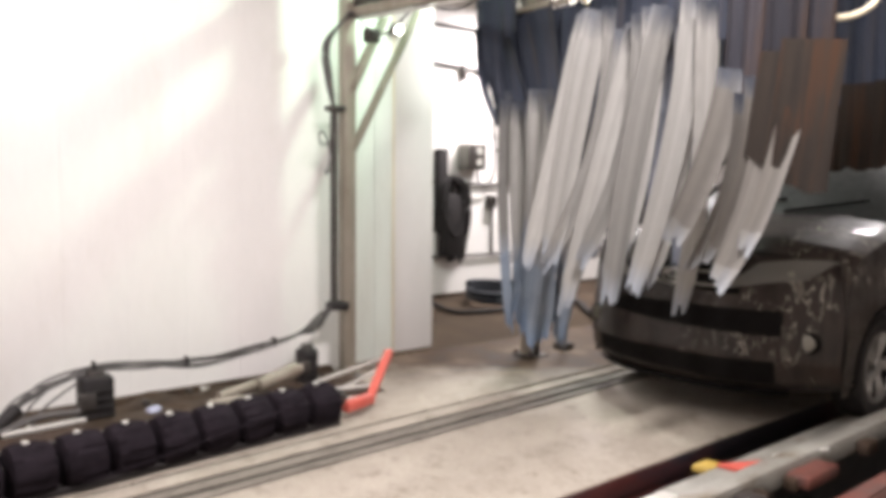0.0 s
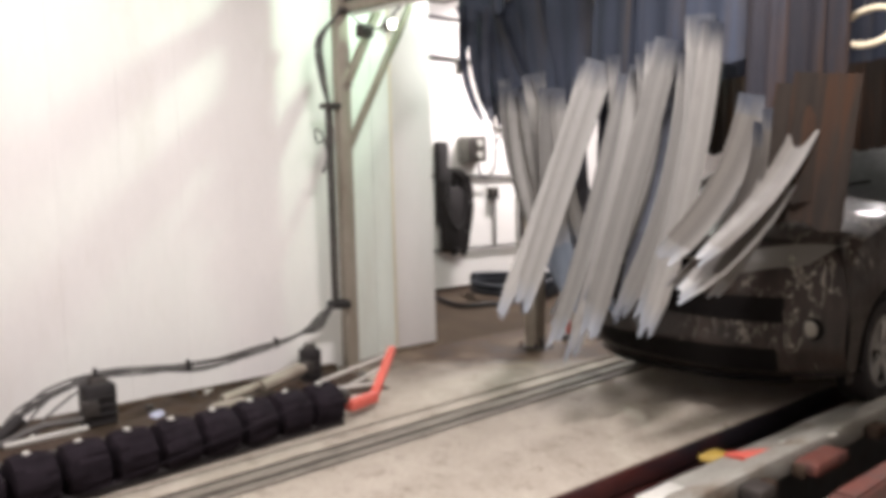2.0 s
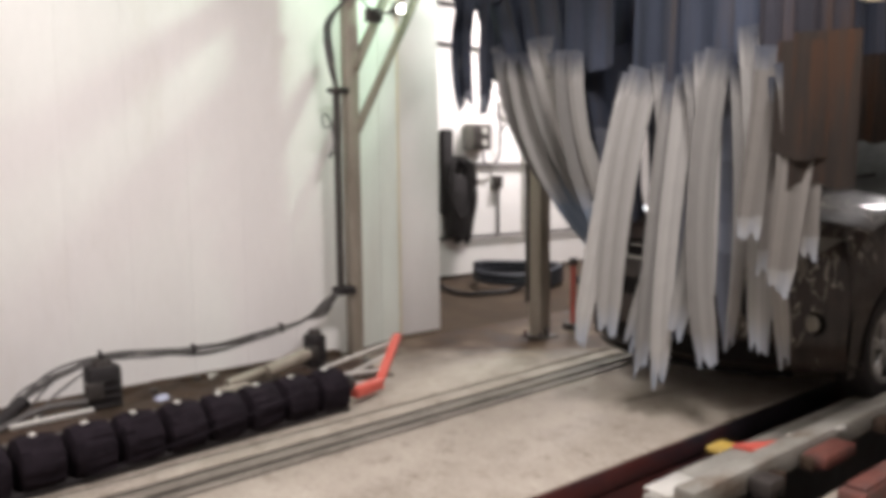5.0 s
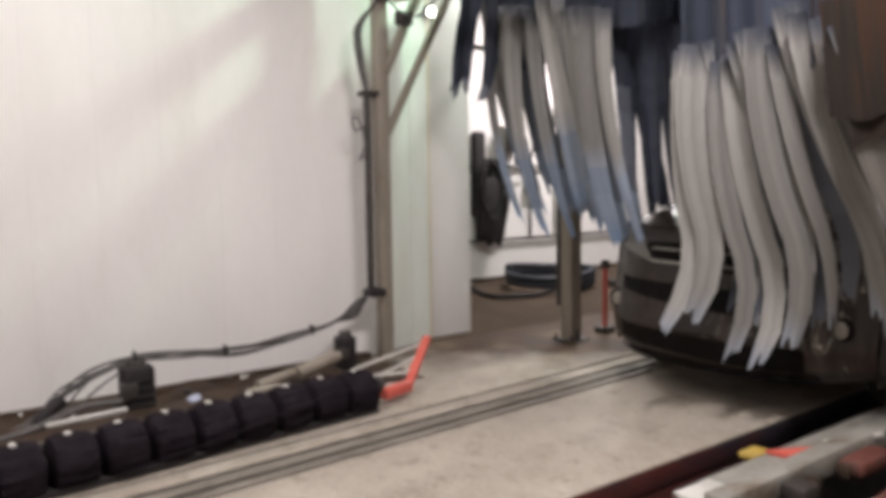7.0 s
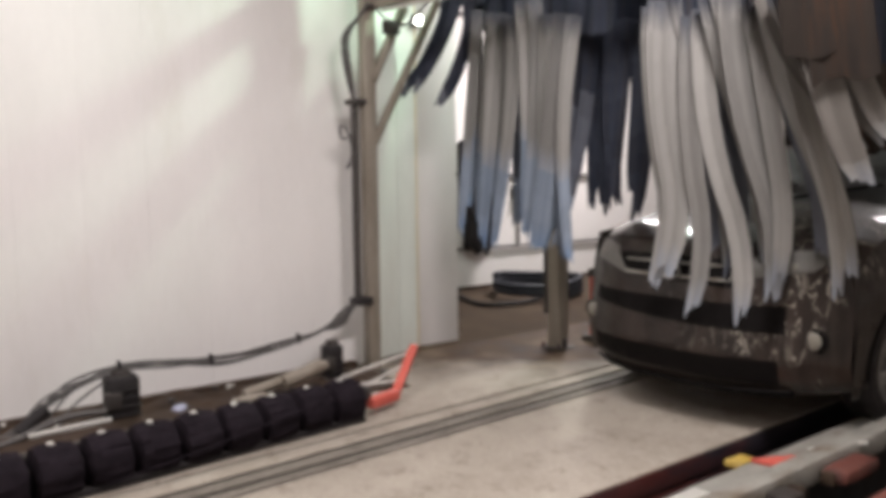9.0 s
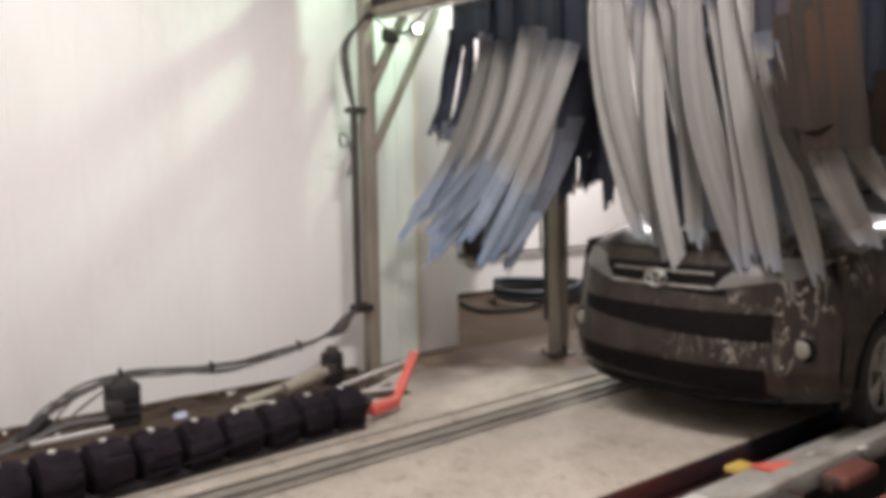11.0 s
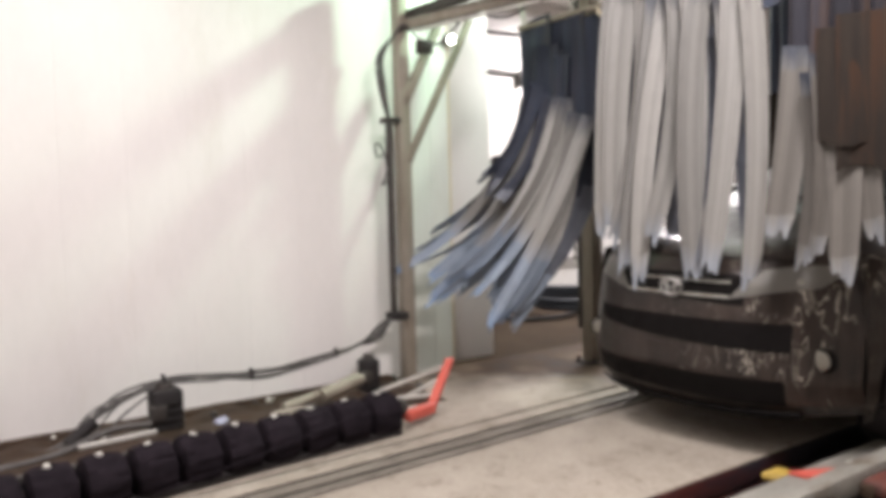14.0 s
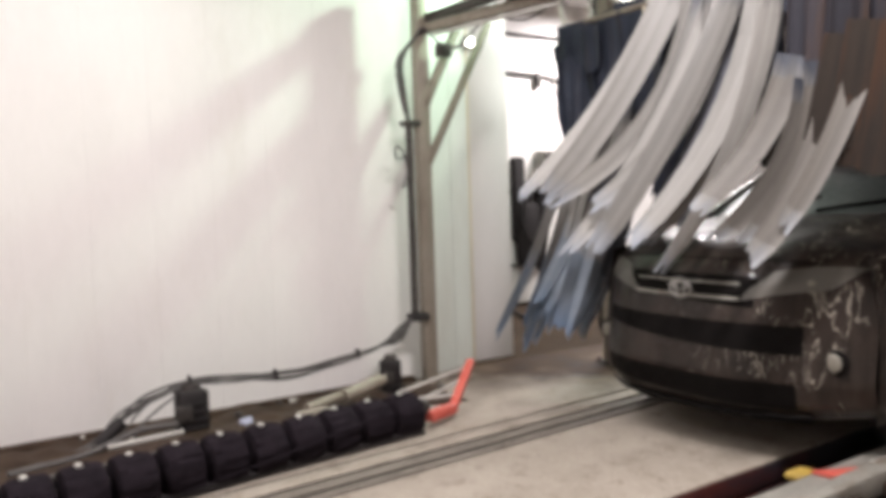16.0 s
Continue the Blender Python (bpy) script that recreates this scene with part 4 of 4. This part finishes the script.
def wheel(w, s):
    bm = B()
    prof = [(0.225, -0.085), (0.27, -0.105), (0.315, -0.10), (0.335, -0.07), (0.335, 0.07), (0.315, 0.10), (0.27, 0.105), (0.225, 0.085)]
    n = 36
    prof = [(pr * 1.06, px) for pr, px in prof]
    rings = [[bm.verts.new((px, pr * math.cos(2 * math.pi * k / n), pr * math.sin(2 * math.pi * k / n))) for pr, px in prof] for k in range(n)]
    for k in range(n):
        a, b = rings[k], rings[(k + 1) % n]
        for i in range(len(prof)):
            j = (i + 1) % len(prof)
            bm.faces.new((a[i], a[j], b[j], b[i]))
    part("tyre", bm, RUBBER, w)
    bm = B()
    rod(bm, (-0.05, 0, 0), (s * 0.02, 0, 0), 0.222, 30)
    rod(bm, (s * 0.02, 0, 0), (s * 0.085, 0, 0), 0.05, 16)
    for k in range(5):
        a = 2 * math.pi * k / 5
        for d in (-0.16, 0.16):
            bar(bm, (s * 0.06, 0.04 * math.cos(a), 0.04 * math.sin(a)), (s * 0.075, 0.215 * math.cos(a + d), 0.215 * math.sin(a + d)), 0.03, 0.035, 0.005)
    for k in range(24):
        a, b = 2 * math.pi * k / 24, 2 * math.pi * (k + 1) / 24
        bar(bm, (s * 0.08, 0.22 * math.cos(a), 0.22 * math.sin(a)), (s * 0.08, 0.22 * math.cos(b), 0.22 * math.sin(b)), 0.02, 0.03, 0)
    part("rim", bm, ALLOY, w, "grey alloy rim with five double spokes")


# ---- hanging wash curtains ----
# each row: time, then for both ends of the hanging line: x, z, and the swing and height of the tips
CURTAINS = {
    "side": (4.2, 12, 1.62, [
        (0, -4.30, 2.06, 0.04, 0.83, -3.58, 1.97, -0.10, 0.93),
        (1.5, -4.24, 2.07, 0.29, 1.17, -3.71, 2.02, 0.19, 1.11),
        (3, -4.29, 2.11, 0.46, 1.43, -3.58, 2.05, 0.19, 1.35),
        (4.5, -4.36, 2.16, 0.62, 1.30, -3.60, 2.14, 0.30, 1.30),
        (7, -4.95, 2.72, 0.28, 1.18, -3.60, 2.48, 0.26, 0.98),
        (9, -4.92, 2.72, -0.06, 0.85, -3.74, 2.52, -0.11, 0.82),
        (11.5, -4.74, 2.50, -0.83, 1.04, -3.74, 2.37, -0.64, 0.97),
        (12.5, -4.82, 2.29, -0.84, 1.08, -3.75, 2.10, -0.68, 0.93),
        (14, -4.66, 2.08, -0.85, 1.08, -3.92, 1.96, -0.55, 0.72),
        (15, -4.45, 2.02, -0.60, 0.80, -3.95, 2.02, -0.32, 0.66),
        (16, -4.32, 1.92, -0.46, 0.67, -3.76, 2.05, -0.34, 0.63)]),
    "middle": (3.95, 11, 1.64, [
        (0, -3.30, 2.46, -0.40, 0.82, -2.39, 2.37, -0.23, 0.76),
        (1.5, -3.26, 2.07, -0.44, 0.65, -2.33, 2.19, -0.30, 0.94),
        (3.5, -3.09, 1.91, -0.47, 0.68, -2.29, 2.08, -0.24, 0.59),
        (4.5, -3.02, 1.88, -0.30, 0.60, -2.10, 2.00, -0.02, 0.62),
        (7, -2.84, 2.02, 0.20, 0.78, -2.14, 2.11, 0.55, 0.86),
        (9, -2.97, 2.35, 0.22, 0.95, -2.17, 2.40, 0.42, 1.05),
        (11.5, -3.43, 2.69, 0.19, 1.14, -2.34, 2.48, 0.18, 1.22),
        (12.5, -3.41, 2.73, 0.13, 1.18, -2.34, 2.51, 0.17, 1.25),
        (14, -3.50, 2.72, -0.20, 0.98, -2.47, 2.51, -0.14, 0.77),
        (15, -3.27, 2.68, -0.80, 1.08, -2.44, 2.50, -0.50, 0.84),
        (16, -3.20, 2.68, -1.02, 1.20, -2.45, 2.48, -0.72, 0.82)]),
    "near": (3.75, 5, 0.98, [
        (0, -2.22, 1.94, -0.26, 0.78, -1.77, 1.88, -0.25, 1.17),
        (1.5, -2.11, 1.69, -0.37, 0.95, -1.69, 1.59, -0.26, 1.36),
        (3, -1.97, 1.79, -0.27, 0.85, -1.72, 1.69, -0.34, 0.93),
        (4.5, -2.08, 1.89, -0.10, 0.73, -1.77, 1.73, -0.09, 0.88),
        (7, -1.97, 2.02, 0.32, 1.35, -1.69, 1.98, 0.37, 1.22),
        (9, -2.24, 2.39, 0.57, 1.42, -1.79, 2.31, 0.40, 1.27),
        (11.5, -2.15, 2.01, 0.30, 1.35, -1.81, 1.97, 0.23, 1.31),
        (12.5, -2.12, 1.94, 0.31, 1.35, -1.84, 1.94, 0.24, 1.33),
        (14, -2.18, 2.02, -0.11, 0.85, -1.77, 1.96, 0.01, 0.89),
        (15, -2.28, 2.02, -0.32, 0.89, -1.83, 1.96, -0.15, 0.93),
        (16, -2.33, 2.00, -0.50, 0.96, -1.87, 1.94, -0.37, 1.10)]),
    "fringe": (4.15, 6, 0.85, [
        (0, -4.52, 2.69, 0.14, 2.09, -4.27, 2.66, 0.14, 2.07),
        (3, -4.73, 2.89, 0.21, 2.02, -4.29, 2.81, 0.07, 1.90),
        (4.5, -4.79, 2.82, -0.01, 2.09, -4.35, 2.75, 0.03, 1.96),
        (7, -5.12, 2.98, -0.24, 1.99, -4.64, 2.89, -0.05, 1.60),
        (9, -5.19, 2.97, -0.47, 2.29, -4.76, 2.90, -0.32, 1.77),
        (11.5, -5.04, 2.72, -0.16, 1.80, -4.78, 2.66, -0.22, 1.70),
        (12.5, -5.02, 2.62, -0.16, 1.72, -4.76, 2.52, -0.24, 1.60),
        (14, -4.50, 2.36, -0.50, 1.50, -4.30, 2.20, -0.45, 1.30),
        (16, -4.40, 2.50, 0.15, 1.80, -4.15, 2.42, 0.12, 1.75)]),
    "back": (4.6, 10, 1.28, [
        (0, -3.67, 2.47, -0.05, 1.11, -3.10, 2.40, -0.04, 1.15),
        (3, -3.56, 2.14, -0.00, 1.14, -3.00, 2.09, 0.00, 1.16),
        (7, -3.82, 2.51, 0.14, 1.17, -3.29, 2.43, 0.06, 1.23),
        (9, -4.01, 2.61, 0.01, 1.06, -3.46, 2.53, -0.09, 1.17),
        (12.5, -4.52, 2.82, 0.04, 1.74, -4.05, 2.74, -0.00, 1.72),
        (14, -4.13, 2.75, -0.14, 1.55, -3.66, 2.66, -0.13, 1.54),
        (16, -3.99, 2.72, -0.32, 1.26, -3.49, 2.62, -0.21, 1.26)]),
}
SWING = Vector((0.61, 0.79, 0.0))
TIMES = [0.5 * i for i in range(33)]
KEYED = []


def at_time(rows, t):
    for a, b in zip(rows, rows[1:]):
        if t <= b[0]:
            k = (t - a[0]) / (b[0] - a[0])
            k = 0.5 * k + 0.5 * k * k * (3 - 2 * k)
            return [p + (q - p) * k for p, q in zip(a[1:], b[1:])]
    return list(rows[-1][1:])


def frame_of(at, down, width_dir):
    z = -down.normalized()
    x = (width_dir - z * width_dir.dot(z)).normalized()
    y = z.cross(x)
    m = Matrix((x, y, z)).transposed().to_4x4()
    m.translation = at
    return m


def cloth_piece(width, length, thick_d, rng, ragged=False, cup_d=0.012, pleats=0, narrow=1.0):
    """A strip of cloth hanging down from its origin, slightly cupped; narrow: the width at its lower end."""
    bm = B()
    nx, nz = (18, 5) if pleats else (9 if ragged else 4, 5)
    tilt = rng.uniform(0, 6.28)
    cup = rng.uniform(-cup_d, cup_d)
    notch = rng.uniform(-0.3, 0.3)
    jag = [rng.uniform(-0.10, 0.05) for _ in range(10)]
    front = []
    for j in range(nz + 1):
        v = j / nz
        row = []
        for i in range(nx + 1):
            u = i / nx - 0.5
            end = 0
            if ragged and not pleats:
                torn = 0.24 * math.sin(tilt) * u * 2 + 0.07 * math.sin(tilt * 3 + 11 * u) + 0.34 * max(0, 1 - abs(u - notch) / 0.2) + jag[i % 10]
                end = length * torn * v
            if pleats and j == nz:
                end = 0.018 * math.sin(7 * u + tilt) + rng.uniform(-0.006, 0.006)
            fold = 0.010 * math.sin(pleats * 6.283 * u + tilt) * (0.5 + v) if pleats else 0
            row.append(Vector((u * width * (1 + (narrow - 1) * v), cup * (4 * u * u - 1) + fold, -v * (length + 0.012) + end)))
        front.append(row)
    sheet(bm, front)
    return thick(bm, thick_d)


def drag(t):
    """How far the strips' lower ends are bent back by the bonnet that they slide over."""
    return curve([(0, 0.0), (5.3, 0.0), (7, 1.0), (8.5, 0.8), (10, 0.35), (11.5, 0.0), (16, 0.0)], t)


WORDS = {
    "side": "navy wash curtain of wet grey cloth strips hanging beside the car",
    "middle": "navy wash curtain of wet grey cloth strips over the bonnet",
    "near": "short wet cloth strips on a navy wash curtain",
    "back": "dark navy wash curtain strips hanging behind the others",
    "fringe": "short dark navy fringe strips at the curtain's edge",
}
HEADERS = {"side": (5, 0.8), "middle": (5, 1.15), "near": (4, 1.15), "fringe": (3, 0.3), "back": (4, 0.6)}


def slope_of(t):
    """How far the outer edge of the side blanket is pulled in at its hem."""
    return curve([(0, 0.5), (1.5, 0.6), (3.5, 0.65), (5, 0.4), (7, 0.08), (9, 0.0), (13.5, 0.0), (15.5, 0.22), (16, 0.28)], t)


def line_point(rows, s, u, Y):
    r = at_time(rows, s)
    return Vector((r[0] + (r[4] - r[0]) * u, Y, r[1] + (r[5] - r[1]) * u)), r[2] + (r[6] - r[2]) * u, r[3] + (r[7] - r[3]) * u


def curtains():
    rng = random.Random(21)
    for name, (Y, count, length, rows) in CURTAINS.items():
        base = lambda t: Matrix.Translation(((at_time(rows, t)[0] + at_time(rows, t)[4]) / 2, Y, (at_time(rows, t)[1] + at_time(rows, t)[5]) / 2))
        t = thing("wash_curtain", base(0), WORDS[name], "curtain", "wash curtains")
        KEYED.append((t, [(s, base(s)) for s in TIMES]))
        if name in ("side", "middle"):
            hz = HEADERS[name][1]
            part("hanger_bar", rod(B(), (-0.5, 0, hz), (0.5, 0, hz), 0.022), STEEL, t)
            for hx in (-0.42, 0.4):
                part("hanger_strut", bar(B(), (hx, 0.0, hz), (hx - 0.3, 0.1, hz + 0.75), 0.035, 0.035), PALE, t, "pale hanger strut")
        if name in ("side", "near"):
            c = Vector((0.49, 0, 0.80)) if name == "side" else Vector((0.3, 0.15, 0.50))
            ring = [c + Vector((0.13 * math.cos(a), 0.05 * math.sin(a), 0.09 * math.sin(a))) for a in [2 * math.pi * k / 12 for k in range(13)]]
            part("hose_loop", hose(B(), ring, 0.014, 8, 3), TRIM_YELLOW, t, "cream loop of hose")
        # the navy blanket: broad overlapping lengths that slide over one another
        n_head, top_z = HEADERS[name]
        span = max(abs(r[5] - r[1]) for r in rows)
        for i in range(n_head):
            u = (i + 0.5) / n_head * (1.12 if name == "side" else 1.0)
            turn = rng.uniform(-0.2, 0.2)
            wd = Vector((math.cos(turn), math.sin(turn), 0))
            o = part("header_cloth", cloth_piece(span / n_head * 1.3 + 0.06, top_z + 0.02, 0.006, rng, False, 0.006, rng.uniform(1.2, 2.4)), NEAR_CLOTH if name == "near" else NAVY, t, "navy upper cloth" if i == 0 else "")
            for v in o.data.vertices:
                v.co.z += top_z
            head_rows = []
            for s in TIMES:
                p, a, _ = line_point(rows, s, u, Y + 0.025 * (i % 2))
                slant = Vector((slope_of(s) * (1 - u), 0, 0)) if name == "side" else SWING * 0.12 * a
                head_rows.append((s, base(s).inverted() @ frame_of(p, Vector((0, 0, -1)) + slant, wd)))
            KEYED.append((o, head_rows))
        segs = 9
        seg = length / segs
        dark = name in ("back", "fringe")
        inner_count = {"side": count - 1, "middle": 4}.get(name, 0)
        for i in range(count + inner_count):
            inner = i >= count
            u = (i + 0.5) / count if not inner else (i - count + 1) / (inner_count + 1)
            twist = rng.uniform(-0.5, 0.5)
            wd = (SWING * math.cos(twist) + Vector((0.79, -0.61, 0)) * math.sin(twist)).normalized()
            jit_a, jit_z, jit_y = rng.uniform(-0.12, 0.12), rng.uniform(-0.09, 0.09), rng.uniform(-0.10, 0.0)
            ph, am = rng.uniform(0, 6.28), rng.uniform(0.02, 0.05)
            ext = rng.uniform(0.90, 1.08)
            bend = rng.uniform(-0.35, 0.35)
            wid = rng.uniform(0.095, 0.18) if not dark else rng.uniform(0.08, 0.13)
            end_width = rng.uniform(0.55, 0.95)
            if name == "fringe":
                wid = rng.uniform(0.05, 0.10)
                bend *= 2.2
            if name == "side":
                wid = rng.uniform(0.085, 0.16)
                jit_a *= 1.7
                jit_z *= 1.6
            shade = {"near": 2, "middle": (0, 1, 0, 2)[i % 4]}.get(name, (i * 2) % 3)
            tone = NEAR_STRIP if name == "near" else CLOTHS[shade]
            if inner:
                jit_y += 0.20
                wid = rng.uniform(0.11, 0.16)
                ext *= 0.95
            flap = None
            if name == "near" and i >= 3:
                flap = part("brown_flap", cloth_piece(rng.uniform(0.2, 0.32), rng.uniform(0.5, 0.7), 0.006, rng, True, 0.004, rng.uniform(0.6, 1.2)), BROWN_LIT_CLOTH, t, "lower flap with brown light in its colour")
                lift = rng.uniform(0.26, 0.42)
                for v in flap.data.vertices:
                    v.co.z += lift
                    v.co.y -= 0.035
            pieces = []
            state = rng.getstate()
            for k in range(segs):
                rng.setstate(state)
                last = k == segs - 1
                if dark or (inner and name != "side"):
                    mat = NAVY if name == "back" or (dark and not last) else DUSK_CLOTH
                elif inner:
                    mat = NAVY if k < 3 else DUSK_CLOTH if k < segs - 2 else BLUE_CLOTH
                elif k == 0:
                    mat = TOP_CLOTHS[shade]
                else:
                    turn = segs - 4 if name == "side" else segs - 1
                    mat = tone if k < turn else MID_CLOTHS[shade] if k == turn else TIP_CLOTH if last else BLUE_CLOTH
                w0, w1 = (wid * (1.08 + (end_width - 1.08) * (k + e) / segs) for e in (0, 1))
                if last:
                    w1 *= 0.72
                pieces.append(part("cloth_strip", cloth_piece(w0, seg * ext * 1.03, 0.002, rng, last, narrow=w1 / w0), mat, t))
            rise = 0.03 if dark else rng.uniform(0.03, 0.20)
            flap_rows, piece_rows = [], [[] for _ in pieces]
            for s in TIMES:
                inv = base(s).inverted()
                p0, a, zt = line_point(rows, s, u, Y + jit_y)
                p0.z += 0.3 * jit_z
                a += jit_a * 0.6 + am * math.sin(1.9 * s + ph)
                drop = max(0.15, p0.z - zt - jit_z)
                flap_rows.append((s, inv @ frame_of(p0, Vector((0, 0, -1)) + SWING * 0.4 * a, wd)))
                # chain of rigid pieces along an arc that starts steep and leans out
                lean = math.atan2(a, drop)
                at = p0 + Vector((-0.01, -0.02, rise))
                for k in range(segs):
                    f = (k + 0.5) / segs
                    ang = lean * (0.35 + 1.3 * f) + bend * (f - 0.5) + 0.05 * math.sin(2.3 * s + ph + 2.2 * f)
                    if name == "middle":
                        ang -= (0.75 + bend) * drag(s) * max(0.0, (f - 0.62) / 0.38)
                    d = SWING * math.sin(ang) + Vector((0, 0, -math.cos(ang)))
                    tw = (0.6 if name == "side" else 0.3) * f * math.sin(ph + 0.6 * s)
                    w2 = (wd * math.cos(tw) + wd.cross(Vector((0, 0, 1))) * math.sin(tw)).normalized()
                    piece_rows[k].append((s, inv @ frame_of(at, d, w2)))
                    at = at + d * seg * ext
            if flap:
                KEYED.append((flap, flap_rows))
            KEYED.extend(zip(pieces, piece_rows))
    # still row behind; its lower panels carry the brown light as cloth colour
    t = thing("back_curtain", pose(-2.7, 5.5, 0), "still row of navy and brown-lit wash cloth behind the strips, the light in its colour", "curtain", "wash curtains")
    for i in range(9):
        x = -0.95 + 0.23 * i
        o = part("cloth_panel", cloth_piece(0.27, 0.5 + 0.08 * rng.random(), 0.01, rng, True, 0.01, 3), BROWN_LIT_CLOTH, t)
        o.matrix_basis = pose(x, rng.uniform(-0.08, 0.08), 2.22, 0, 0, rng.uniform(-15, 15))
        o = part("cloth_panel", cloth_piece(0.27, 1.1, 0.01, rng, True, 0.01, 3), NAVY, t)
        o.matrix_basis = pose(x, 0.12 + rng.uniform(-0.08, 0.08), 3.2, 0, 0, rng.uniform(-15, 15))
    part("hanger_bar", rod(B(), (-1.2, 0.1, 3.22), (1.4, 0.1, 3.22), 0.035), STEEL, t)


def motions():
    nose = [(0, 4.385), (1.5, 4.35), (3.5, 4.31), (5, 4.25), (7, 4.15), (9, 4.03), (11, 3.91), (12.5, 3.82), (14.5, 3.70), (16, 3.62)]
    walk(CAR, [(t, pose(-2.98, y, 0)) for t, y in nose])
    for w, s, wy in WHEELS:
        walk(w, [(t, pose(s * 0.845, wy, 0.355, math.degrees((4.385 - y) / 0.355))) for t, y in nose])
    for ob, rows in KEYED:
        walk(ob, rows)


floors()
walls()
ceiling_lamps()
wall_lamp()
flood_lamp()
arch()
brush_unit()
silt_heap()
bay_things()
conveyor()
CAR = car()
curtains()
motions()
